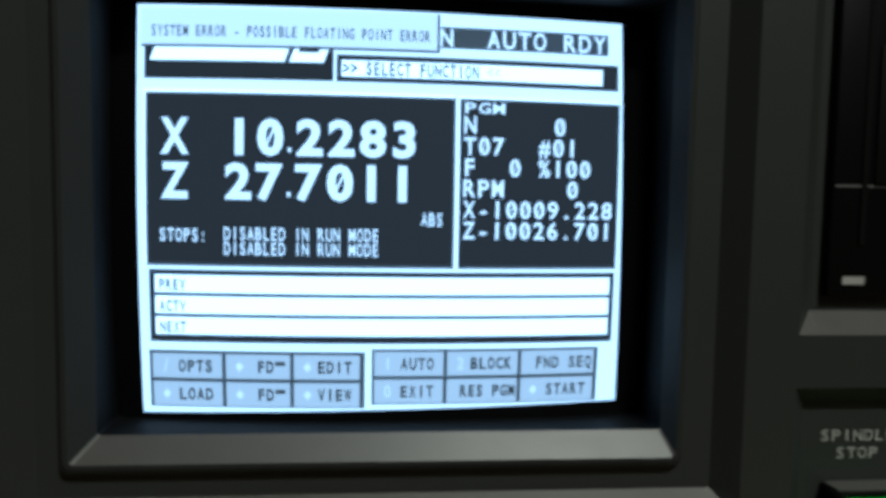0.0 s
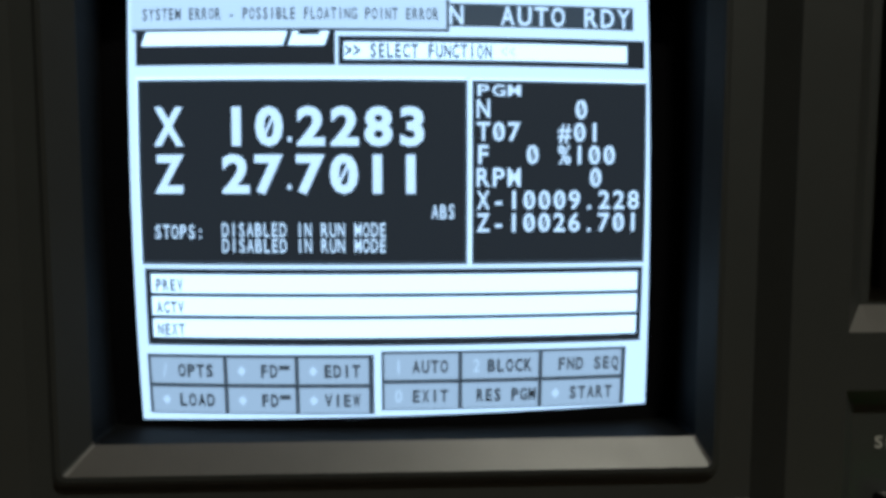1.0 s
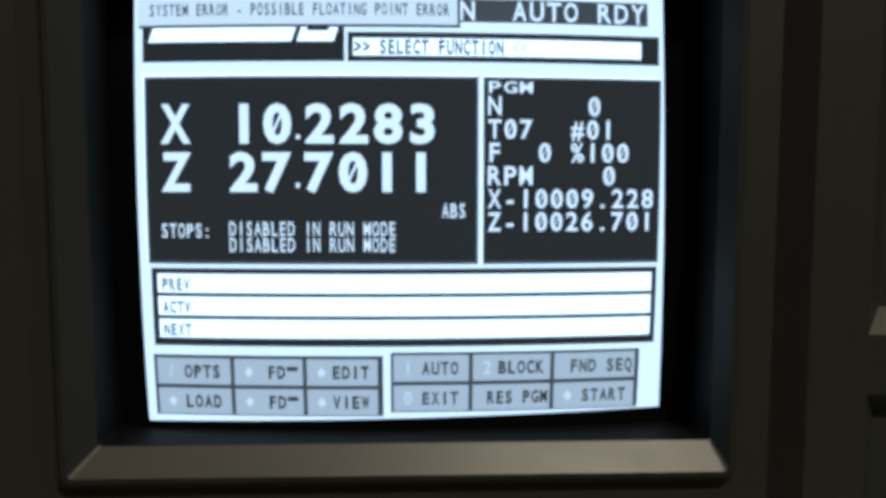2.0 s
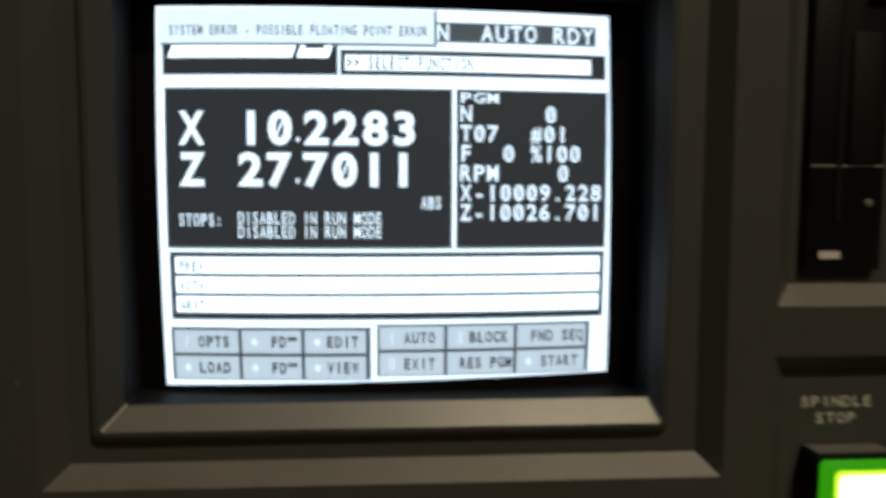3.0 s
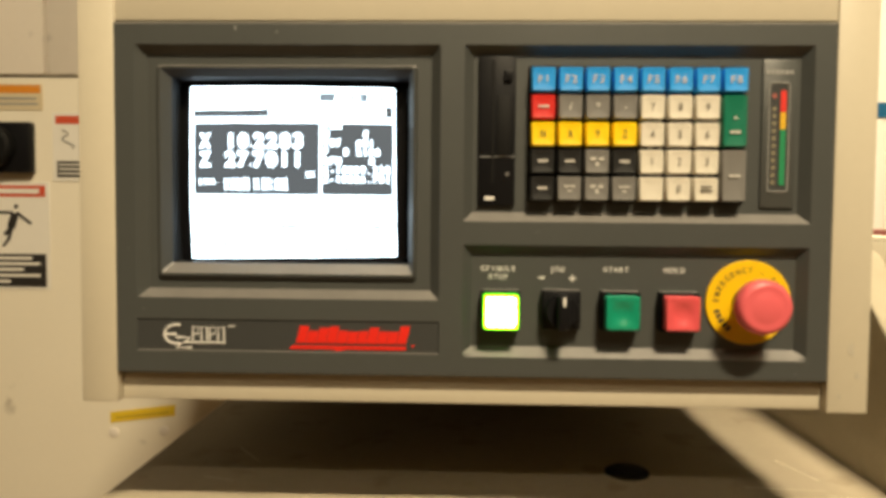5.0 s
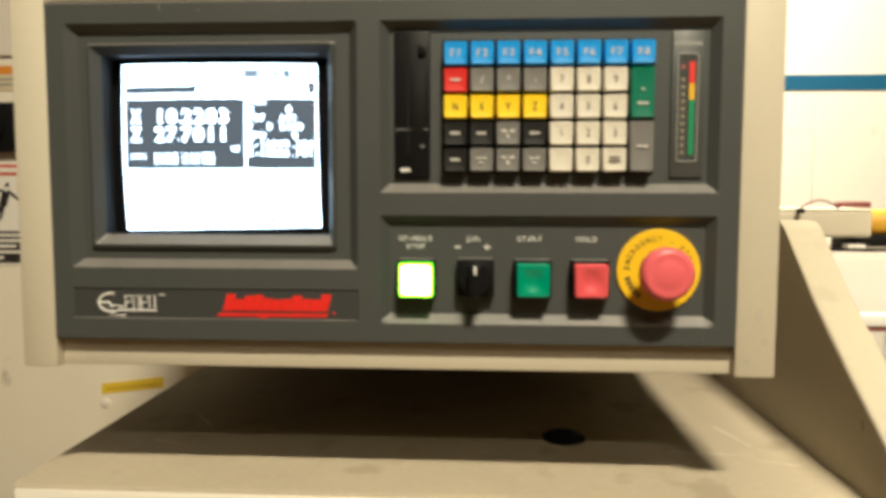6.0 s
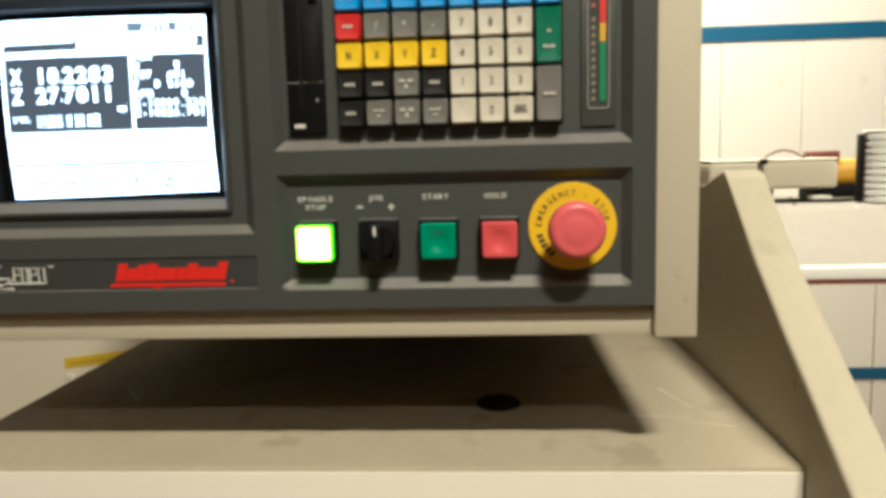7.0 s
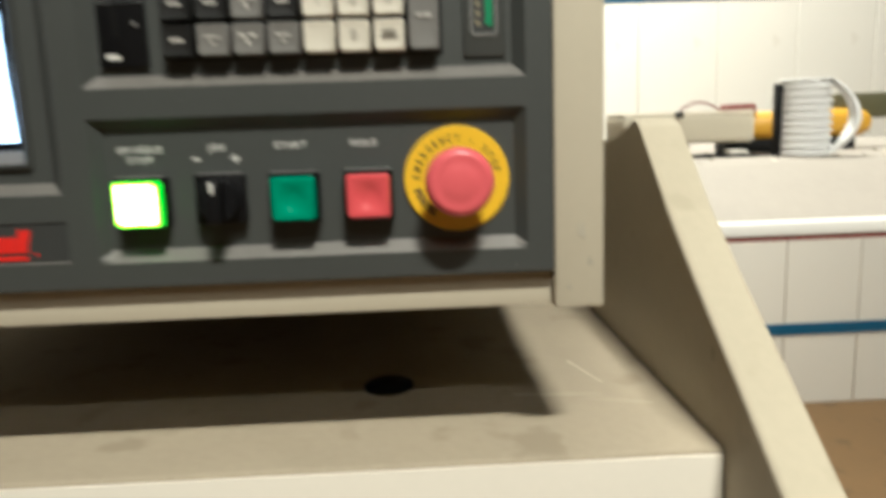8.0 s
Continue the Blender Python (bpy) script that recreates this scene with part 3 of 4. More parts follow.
    part("outline", pipe([*frame_pts, frame_pts[0]], 0.00055, 6), M_PRINT_DIM, field, "thin grey outline")
    for name, z0, z1 in (("red", 1.2915, 1.3065), ("yellow", 1.2795, 1.2912), ("green", 1.2402, 1.2792)):
        part("scale_bar", box(0.4752, 0.4790, yy - 0.0003, yy + 0.0005, z0, z1), M_SCALE[name], field, name + " scale bar", soft=False)
    digits = mat("scale_digits", (0.26, 0.23, 0.15), 0.5)
    for k in range(11):
        part("tick_bar", bars([(0.4697, 0.4722, 1.2405 + 0.0052 * k, 1.2433 + 0.0052 * k)], yy), digits, field, soft=False)
    part("top_tick_bar", bars([(0.4694, 0.4722, 1.3015, 1.3045)], yy), mat("scale_digit_red", (0.36, 0.10, 0.08), 0.5), field, soft=False)
    part("title_bars", bars([(0.4645 + 0.0033 * k, 0.4670 + 0.0033 * k, 1.3178, 1.3208) for k in range(6)], yy), M_PRINT_DIM, field, soft=False)


# the picture tube: a gently bulging glass
GX, GZ = 0.126, 1.247


def glass(x, z, lift=0.0):
    return (x, 0.0165 + 0.85 * ((x - GX) ** 2 + (z - GZ) ** 2) - lift, z)


def on_glass(lift):
    return lambda x, z: glass(x, z, lift)


def pane(x0, x1, z0, z1, lift, bm=None, shear=0.0):
    """A field on the bulging glass."""
    bm = bm or bmesh.new()
    nx, nz = max(1, int((x1 - x0) / 0.008)), max(1, int((z1 - z0) / 0.008))
    grid = [[bm.verts.new(glass(x0 + (x1 - x0) * i / nx + shear * (j / nz) * (z1 - z0), z0 + (z1 - z0) * j / nz, lift)) for j in range(nz + 1)] for i in range(nx + 1)]
    for i in range(nx):
        for j in range(nz):
            bm.faces.new((grid[i][j], grid[i + 1][j], grid[i + 1][j + 1], grid[i][j + 1]))
    return facing(bm)


def monitor():
    t = thing("monitor", (0.126, 0.02, 1.166), "small lit monochrome tube monitor in a charcoal bezel", "monitor")
    rings = [
        ring(0.0285, 0.2185, 1.1680, 1.3240, 0.003, FLOOR_Y + 0.0004),
        ring(0.0295, 0.2177, 1.1700, 1.3233, 0.003, 0.0042),
        ring(0.0308, 0.2166, 1.1716, 1.3223, 0.003, 0.0032),
        ring(0.0322, 0.2155, 1.1731, 1.3210, 0.002, 0.0032),
        ring(0.0387, 0.2122, 1.1803, 1.3155, 0.0012, 0.0088),
        ring(0.0389, 0.2120, 1.1805, 1.3153, 0.0012, 0.0340),
    ]
    lighten_ledges(part("bezel", loft(rings[:-1]), M_BEZEL, t, "charcoal bevelled bezel with a ledge lightened for overhead light", soft=False), M_LEDGE)
    part("throat", loft(rings[-2:]), M_BLACK_MATT, t, "black inner wall", soft=False)
    part("housing", box(0.033, 0.218, 0.034, 0.0595, 1.172, 1.322, 0.004), M_BLACK_MATT, t)
    tube = part("tube_glass", pane(0.036, 0.2145, 1.1775, 1.3180, 0.0), M_GLASS, t, "dark bulging tube glass")
    l1, l2, l3, l4, l5 = (0.00015 * k for k in range(2, 7))

    def put(name, bm, material, label=""):
        return part(name, facing(bm), material, tube, label, soft=False)

    def spell(name, text, x0, x1, z0, z1, lift, bold, material, fill=0.82, slashed=False):
        """Writes a line as one part for each word, or for each letter of a single big word."""
        cell = (x1 - x0) / len(text)
        i = 0
        for word in text.split(" "):
            if word:
                put(name, writing(word, x0 + cell * i, x0 + cell * (i + len(word)), z0, z1, on_glass(lift), bold, fill, slashed), material)
            i += len(word) + 1

    # page: slightly keystoned lit field
    page = bmesh.new()
    n = 14
    rows = []
    for j in range(n + 1):
        v = j / n
        z_l, z_r = 1.1826 + (1.3110 - 1.1826) * v, 1.1856 + (1.3102 - 1.1856) * v
        x_l, x_r = 0.0474 - 0.0004 * v, 0.2022 - 0.0020 * v
        rows.append([page.verts.new(glass(x_l + (x_r - x_l) * i / n, z_l + (z_r - z_l) * i / n, l1)) for i in range(n + 1)])
    for j in range(n):
        for i in range(n):
            page.faces.new((rows[j][i], rows[j][i + 1], rows[j + 1][i + 1], rows[j + 1][i]))
    put("screen_page", page, M_S_PAGE, "bright lit page of the screen")
    # heading: status line, message line, plain shapes for the emblem, error box in front
    put("emblem_field", pane(0.0495, 0.1075, 1.2882, 1.3088, l2), M_S_DARK)
    put("emblem_stripe", pane(0.0512, 0.0925, 1.2938, 1.2985, l3, shear=0.35), M_S_WHITE)
    put("emblem_shape", pane(0.0940, 0.1045, 1.2938, 1.3050, l3, shear=0.35), M_S_WHITE)
    put("emblem_notch", pane(0.0968, 0.1030, 1.2968, 1.2990, l4, shear=0.35), M_S_DARK)
    put("status_line", pane(0.1400, 0.1955, 1.2995, 1.3062, l2), M_S_SHADE)
    spell("status_word", "N  AUTO RDY", 0.1400, 0.1950, 1.3002, 1.3056, l3, 0.02, M_S_CHAR)
    put("message_line", pane(0.1085, 0.1990, 1.2882, 1.2965, l2), M_S_DARK)
    put("message_field", pane(0.1100, 0.1935, 1.2898, 1.2948, l3), M_S_WHITE)
    spell("message_word", ">> SELECT FUNCTION", 0.1102, 0.1530, 1.2904, 1.2943, l4, 0.03, M_S_DARK)
    put("message_tail", writing("<<", 0.1552, 0.1600, 1.2905, 1.2942, on_glass(l4), 0.0), M_S_FAINT)
    put("error_shadow", pane(0.0486, 0.1404, 1.2978, 1.3098, l4), M_S_SHADE)
    put("error_box", pane(0.0482, 0.1396, 1.2986, 1.3098, l5), M_S_BOX)
    spell("error_word", "SYSTEM ERROR - POSSIBLE FLOATING POINT ERROR", 0.0515, 0.1375, 1.3012, 1.3045, l5 + 0.00015, 0.02, M_S_TEXT, 0.80)
    # position window
    put("window_light", pane(0.0494, 0.1452, 1.2305, 1.2850, l2), M_S_WHITE)
    put("window_edge", pane(0.0500, 0.1456, 1.2305, 1.2840, l3), M_S_SHADE)
    put("position_window", pane(0.0508, 0.1448, 1.2315, 1.2833, l4), M_S_DARK)
    big = on_glass(l5)
    put("big_letter", writing("X", 0.0540, 0.0642, 1.2655, 1.2762, big, 0.035, 0.86), M_S_CHAR)
    put("big_letter", writing("Z", 0.0540, 0.0642, 1.2518, 1.2625, big, 0.035, 0.86), M_S_CHAR)
    for k, ch in enumerate("10"):
        c = (0.0932 - 0.0742) / 2
        put("big_digit", writing(ch, 0.0742 + c * k, 0.0742 + c * (k + 1), 1.2655, 1.2762, big, 0.035, 0.86, True), M_S_CHAR)
    for k, ch in enumerate("2283"):
        c = (0.1345 - 0.0956) / 4
        put("big_digit", writing(ch, 0.0956 + c * k, 0.0956 + c * (k + 1), 1.2655, 1.2762, big, 0.035, 0.86, True), M_S_CHAR)
    for k, ch in enumerate("27"):
        c = (0.0930 - 0.0738) / 2
        put("big_digit", writing(ch, 0.0738 + c * k, 0.0738 + c * (k + 1), 1.2518, 1.2625, big, 0.035, 0.86, True), M_S_CHAR)
    for k, ch in enumerate("7011"):
        c = (0.1340 - 0.0954) / 4
        put("big_digit", writing(ch, 0.0954 + c * k, 0.0954 + c * (k + 1), 1.2518, 1.2625, big, 0.035, 0.86, True), M_S_CHAR)
    put("big_point", pane(0.0938, 0.0949, 1.2662, 1.2675, l5), M_S_CHAR)
    put("big_point", pane(0.0936, 0.0947, 1.2525, 1.2538, l5), M_S_CHAR)
    spell("small_word", "ABS", 0.1350, 0.1422, 1.2440, 1.2480, l5, 0.015, M_S_CHAR)
    spell("small_word", "STOPS:", 0.0540, 0.0690, 1.2382, 1.2421, l5, 0.015, M_S_CHAR)
    spell("small_word", "DISABLED IN RUN MODE", 0.0740, 0.1222, 1.2388, 1.2427, l5, 0.012, M_S_CHAR)
    spell("small_word", "DISABLED IN RUN MODE", 0.0740, 0.1222, 1.2342, 1.2381, l5, 0.012, M_S_CHAR)
    # program window; its first row is half hidden by the upper edge
    put("window_light", pane(0.1466, 0.1993, 1.2305, 1.2848, l2), M_S_WHITE)
    put("window_edge", pane(0.1470, 0.1996, 1.2305, 1.2840, l3), M_S_SHADE)
    put("program_window", pane(0.1476, 0.1990, 1.2315, 1.2833, l4), M_S_DARK)
    cell = 0.00455
    rows = (
        (("N", 0), ("0", 6.4)),
        (("T07", 0), ("#01", 5.3)),
        (("F", 0), ("0", 3.2), ("%100", 5.3)),
        (("RPM", 0), ("0", 7.4)),
        (("X-10009.228", 0),),
        (("Z-10026.701", 0),),
    )
    for k, row in enumerate(rows):
        z = 1.2733 - 0.00663 * k
        for word, col in row:
            put("row_word", writing(word, 0.1480 + cell * col, 0.1480 + cell * (col + len(word)), z, z + 0.0053, on_glass(l5), 0.018, 0.84, True), M_S_CHAR)
    put("row_text", writing("PGM", 0.1480, 0.1480 + 3 * cell, 1.2796, 1.2828, big, 0.018, 0.84), M_S_CHAR)
    # three wide message rows
    put("rows_field", pane(0.0506, 0.1994, 1.2062, 1.2292, l2), M_S_DARK)
    for k, word in enumerate(("PREV", "ACTV", "NEXT")):
        z = 1.2220 - 0.0067 * k
        put("message_strip", pane(0.0524, 0.1978, z, z + 0.0056, l3), M_S_WHITE)
        put("strip_word", writing(word, 0.0536, 0.0622, z + 0.0008, z + 0.0042, on_glass(l4), 0.03), M_S_TEXT)
    # two blocks of six keys
    put("key_block", pane(0.0500, 0.1180, 1.1848, 1.2034, l2), M_S_SHADE)
    put("key_block", pane(0.1202, 0.1950, 1.1860, 1.2044, l2), M_S_SHADE)
    left = (0.0506, 0.0738, 0.0952, 0.1172)
    right = (0.1206, 0.1440, 0.1684, 0.1944)
    words = (("/ OPTS", "  FD", "  EDIT"), ("  LOAD", "  FD", "  VIEW"), ("1 AUTO", "2 BLOCK", "3FND SEQ"), ("0 EXIT", ".RES PGM", "  START"))
    for block, xs in enumerate((left, right)):
        for r in range(2):
            z0 = (1.1944 if r == 0 else 1.1852) + 0.0012 * block
            for c in range(3):
                a, b = xs[c] + 0.0004, xs[c + 1] - 0.0008
                put("screen_key", pane(a, b, z0, z0 + 0.0080, l3), M_S_FACE)
                word = words[block * 2 + r][c]
                w = (b - a) * 0.9
                lead, rest = word[:2], word[2:]
                if word == "3FND SEQ":
                    lead, rest = "", word[1:]
                elif word == ".RES PGM":
                    lead, rest = "", word[1:]
                cx = a + (b - a) * (0.62 if len(rest) < 6 else 0.58)
                wide = min(0.0028 * len(rest), (b - a) * 0.8)
                put("key_word", writing(rest, cx - wide / 2, cx + wide / 2, z0 + 0.0022, z0 + 0.0060, on_glass(l4), 0.035), M_S_DARK if block == 0 or "RES" in rest or "BLOCK" in rest else M_S_TEXT)
                if lead.strip():
                    put("key_sign", writing(lead.strip(), a + 0.0028, a + 0.0058, z0 + 0.0022, z0 + 0.0060, on_glass(l4), 0.0), M_S_SIGN)
                elif block == 0 or word == "  START":
                    dot = [glass(a + 0.0043 + 0.0013 * math.cos(radians(90 * k)), z0 + 0.0040 + 0.0016 * math.sin(radians(90 * k)), l4) for k in range(4)]
                    d = bmesh.new()
                    d.faces.new([d.verts.new(q) for q in dot])
                    put("key_sign", d, M_S_SIGN)
                if rest == "FD":
                    put("key_note", pane(cx + 0.0030, cx + 0.0062, z0 + 0.0044, z0 + 0.0058, l4), M_S_TEXT)


def floppy_drive():
    t = thing("floppy_drive", (0.275, 0.01, 1.224), "black upright disk drive with slot and eject button", "disk drive")
    part("front", box(0.2622, 0.2886, FLOOR_Y - 0.0035, FLOOR_Y + 0.0015, 1.2238, 1.3298, 0.001), M_BLACK, t)
    y = FLOOR_Y - 0.0035
    part("slot", box(0.2712, 0.2736, y - 0.0006, y + 0.001, 1.2400, 1.3270, 0.0004, 1), M_BLACK_MATT, t)
    part("slot_flap", box(0.2752, 0.2852, y - 0.0011, y + 0.001, 1.2590, 1.3020, 0.0008), M_BLACK_MATT, t)
    part("eject_button", box(0.2800, 0.2860, y - 0.0024, y + 0.001, 1.3120, 1.3200, 0.0008), M_BLACK, t)
    part("seam", box(0.2630, 0.2878, y - 0.0003, y + 0.001, 1.2585, 1.2590), M_PRINT_DIM, t, "pale seam line", soft=False)
    part("lamp", turned([(0.0013, y + 0.0005), (0.0013, y - 0.0006), (0.0008, y - 0.0010), (0.0001, y - 0.0010)], 0.2830, 1.2465, 14), M_KEY["grey"], t)
    part("label_bar", bars([(0.2668, 0.2740, 1.2280, 1.2305)], y - 0.0004), M_PRINT, t, "small white marking", soft=False)


def keycap(w, h, material):
    """A dished key top with sloping sides, round its own centre."""
    rings = [ring(-w / 2, w / 2, -h / 2, h / 2, 0.0010, 0.0025, 2), ring(-w / 2 + 0.0003, w / 2 - 0.0003, -h / 2 + 0.0003, h / 2 - 0.0003, 0.0012, -0.0045, 2)]
    e = 0.0008
    rings += [ring(-w / 2 + e, w / 2 - e, -h / 2 + e, h / 2 - e, 0.0014, -0.0053, 2), ring(-w / 2 + 2.4 * e, w / 2 - 2.4 * e, -h / 2 + 2.4 * e, h / 2 - 2.4 * e, 0.0014, -0.0051, 2)]
    rings.append(ring(-w * 0.18, w * 0.18, -h * 0.18, h * 0.18, 0.0010, -0.0046, 2))
    return mesh_of("key", loft(rings, False, True), material)


def keypad():
    t = thing("keypad", (0.373, 0.008, 1.2275), "keypad of coloured square keys on a black base", "keypad")
    part("base", box(0.2975, 0.4510, 0.0045, FLOOR_Y + 0.001, 1.2268, 1.3235, 0.001), M_BLACK_MATT, t)
    pitch, x0, z0, size = 0.01905, 0.3074, 1.3126, 0.0170
    cols = {
        0: ["blue"] * 8,
        1: ["red", "grey", "grey", "grey", "cream", "cream", "cream", "green"],
        2: ["yellow"] * 4 + ["cream"] * 3 + [None],
        3: ["black", "black", "grey", "black", "cream", "cream", "cream", "grey"],
        4: ["black", "grey", "grey", "grey", "cream", "cream", "cream", None],
    }
    marks = {
        0: ["F1", "F2", "F3", "F4", "F5", "F6", "F7", "F8"],
        1: ["=", "/", "*", "-", "7", "8", "9", "++"],
        2: ["N", "X", "Y", "Z", "4", "5", "6", ""],
        3: ["=", "=", "==", "=", "1", "2", "3", "+"],
        4: ["=", "=-", "==", "=-", "", "0", "##", ""],
    }
    caps, faces = {}, on_plane(-0.0055)
    for r in range(5):
        for c in range(8):
            color = cols[r][c]
            if not color:
                continue
            tall = c == 7 and r in (1, 3)
            shape = (color, tall)
            if shape not in caps:
                caps[shape] = smooth(keycap(size, size + (pitch if tall else 0), M_KEY[color]))
            x, z = x0 + pitch * c, z0 - pitch * r - (pitch / 2 if tall else 0)
            stem = part("switch_stem", box(-0.0076, 0.0076, 0.0012, 0.0048, -0.0078, 0.0076), M_BLACK_MATT, t, at=(x, 0.0, z), soft=False)
            stem.scale = (1, 1, 2.0 if tall else 1)
            key = part("key", caps[shape], M_KEY[color], t, (color + " key") + (" of double height" if tall else ""), at=(x, 0.0005, z), soft=False)
            m = marks[r][c]
            if not m:
                continue
            ink = M_INK if color == "yellow" else M_INK_PALE if color == "cream" else M_KEY_PRINT
            if m == "=":
                bm = bars([(-0.0034, -0.0014, -0.0009, 0.0010), (-0.0010, 0.0009, -0.0009, 0.0010), (0.0013, 0.0034, -0.0009, 0.0010)], -0.0055)
            elif m == "==":
                bm = bars([(-0.0046, -0.0008, 0.0006, 0.0026), (0.0010, 0.0046, 0.0006, 0.0026), (-0.0010, 0.0010, -0.0034, -0.0004)], -0.0055)
            elif m == "=-":
                bm = bars([(-0.0038, -0.0003, 0.0006, 0.0020), (0.0002, 0.0038, 0.0006, 0.0020), (-0.0014, 0.0016, -0.0026, -0.0012)], -0.0055)
            elif m == "##":
                bm = bars([(-0.0038, 0.0038, 0.0010, 0.0024), (-0.0044, 0.0044, -0.0018, -0.0004)], -0.0055)
            elif m == "++":
                bm = bars([(-0.0012, 0.0012, 0.0014, 0.0028), (-0.0038, -0.0004, -0.0086, -0.0068), (0.0002, 0.0038, -0.0086, -0.0068)], -0.0057)
            elif m == "+":
                bm = bars([(-0.0038, -0.0003, -0.0010, 0.0008), (0.0003, 0.0040, -0.0010, 0.0008)], -0.0057)
            else:
                w = 0.0046 * len(m) if len(m) > 1 else 0.0042
                bm = facing(writing(m, -w / 2, w / 2, -0.0025, 0.0027, faces, 0.01))
            part("legend", bm, ink, key, soft=False)


def push_button(x, cap_material, label, lit=False):
    z = 1.1490
    t = thing("push_button", (x, FLOOR_Y, z), label, "push button", "panel push buttons")
    rings = [ring(x - 0.0138, x + 0.0138, z - 0.0138, z + 0.0142, 0.0015, FLOOR_Y + 0.001), ring(x - 0.0138, x + 0.0138, z - 0.0138, z + 0.0142, 0.0015, -0.0025), ring(x - 0.0132, x + 0.0132, z - 0.0132, z + 0.0136, 0.0015, -0.0035), ring(x - 0.0122, x + 0.0122, z - 0.0122, z + 0.0126, 0.0012, -0.0035), ring(x - 0.0121, x + 0.0121, z - 0.0121, z + 0.0125, 0.0012, 0.003)]
    part("collar", loft(rings, False, True), M_BLACK, t, "black square collar")
    # Grey strip paints in the light along the black collar's top.
    part("collar_highlight", box(x - 0.0128, x + 0.0128, -0.0018, FLOOR_Y - 0.001, z + 0.01425, z + 0.0147), M_KEY["grey"], t, "grey strip painted for the lit top face", soft=False)
    a = 0.0126 if lit else 0.0121
    side = [ring(x - a, x + a, z - a, z + a, 0.002, 0.003), ring(x - a, x + a, z - a, z + a, 0.002, -0.0095), ring(x - a + 0.0009, x + a - 0.0009, z - a + 0.0009, z + a - 0.0009, 0.002, -0.0108)]
    if lit:
        part("cap_side", loft(side), M_LIT_SIDE, t, "glowing green cap side")
        part("cap_rim", loft([side[-1], ring(x - a + 0.0024, x + a - 0.0024, z - a + 0.0024, z + a - 0.0024, 0.002, -0.0110)]), M_LIT_RIM, t, "yellow-green rim")
    if lit:
        side[-1] = ring(x - a + 0.0024, x + a - 0.0024, z - a + 0.0024, z + a - 0.0024, 0.002, -0.0110)
    top = [side[-1], ring(x - a + 0.003, x + a - 0.003, z - a + 0.003, z + a - 0.003, 0.002, -0.0107)]
    for k, dip in ((0.0075, 0.0102), (0.0055, 0.0093), (0.0030, 0.0088), (0.0004, 0.0086)):
        top.append(ring(x - k, x + k, z - k, z + k, k * 0.98, -dip))
    part("cap", loft(top if lit else side + top[1:], False, True), cap_material, t, "bright glowing cap" if lit else "dished cap")


def jog_switch():
    x, z = 0.3225, 1.1495
    t = thing("jog_switch", (x, FLOOR_Y, z), "black rotary jog selector with white pointer", "selector switch")
    part("collar", box(x - 0.0138, x + 0.0138, -0.0020, FLOOR_Y + 0.001, z - 0.0138, z + 0.0142, 0.0015), M_BLACK, t)
    # The selector collar's lit top is likewise painted grey.
    part("collar_highlight", box(x - 0.0128, x + 0.0128, -0.0010, FLOOR_Y - 0.001, z + 0.01425, z + 0.0147), M_KEY["grey"], t, "grey strip painted for the lit top face", soft=False)
    part("dial", turned([(0.0122, -0.0015), (0.0120, -0.0070), (0.0112, -0.0082), (0.0004, -0.0082)], x, z, 36), M_BLACK, t)
    part("grip", box(x - 0.0042, x + 0.0042, -0.0190, -0.007, z - 0.0122, z + 0.0118, 0.0016), M_BLACK, t)
    part("pointer", box(x - 0.0010, x + 0.0010, -0.0194, -0.0185, z + 0.0045, z + 0.0108, 0.0003, 1), M_PRINT, t, "white pointer line")


def emergency_stop():
    x, z = 0.4567, 1.1560
    t = thing("emergency_stop", (x, FLOOR_Y, z), "faded red mushroom emergency stop on a yellow legend ring", "emergency stop")
    y = FLOOR_Y - 0.002
    plate = part("legend_ring", turned([(0.0303, FLOOR_Y + 0.0004), (0.0303, y + 0.0004), (0.0299, y), (0.0100, y)], x, z, 64), M_RING, t, "yellow legend ring")
    word = "EMERGENCY - STOP"
    r0, r1 = 0.0213, 0.0254
    for k, ch in enumerate(word):
        if ch == " ":
            continue
        a = radians(176 - 164 * k / (len(word) - 1))

        def bent(u, v, a=a):
            return (x + (r0 + v) * math.cos(a) + u * math.sin(a), y - 0.0003, z + (r0 + v) * math.sin(a) - u * math.cos(a))

        part("ring_letter", facing(writing(ch, -0.0017, 0.0017, 0.0, r1 - r0, bent, 0.012)), M_INK, plate, soft=False)
    for a in (196, 205, 214, 224, 233):
        d = bmesh.new()
        q = [(x + r * math.cos(radians(b)), y - 0.0003, z + r * math.sin(radians(b))) for r, b in ((r0, a - 3), (r1, a - 3), (r1, a + 3), (r0, a + 3))]
        d.faces.new([d.verts.new(p) for p in q])
        part("ring_bar", facing(d), M_INK, plate, soft=False)
    part("stem", turned([(0.0115, y + 0.001), (0.0115, -0.018), (0.0004, -0.018)], x, z, 32), M_BLACK, t, "black stem")
    dome = [(r, y + 0.0025) for r, y in [(0.0110, -0.0155), (0.0170, -0.0165), (0.0186, -0.0185), (0.0190, -0.0215), (0.0188, -0.0255), (0.0180, -0.0282), (0.0162, -0.0300), (0.0142, -0.0305), (0.0128, -0.0301), (0.0090, -0.0311), (0.0045, -0.0316), (0.0004, -0.0317)]]
    part("mushroom_head", turned(dome, x, z, 56), M_MUSH, t, "faded red mushroom head")


# ---- behind the machine ----
LEDGE = 1.1310


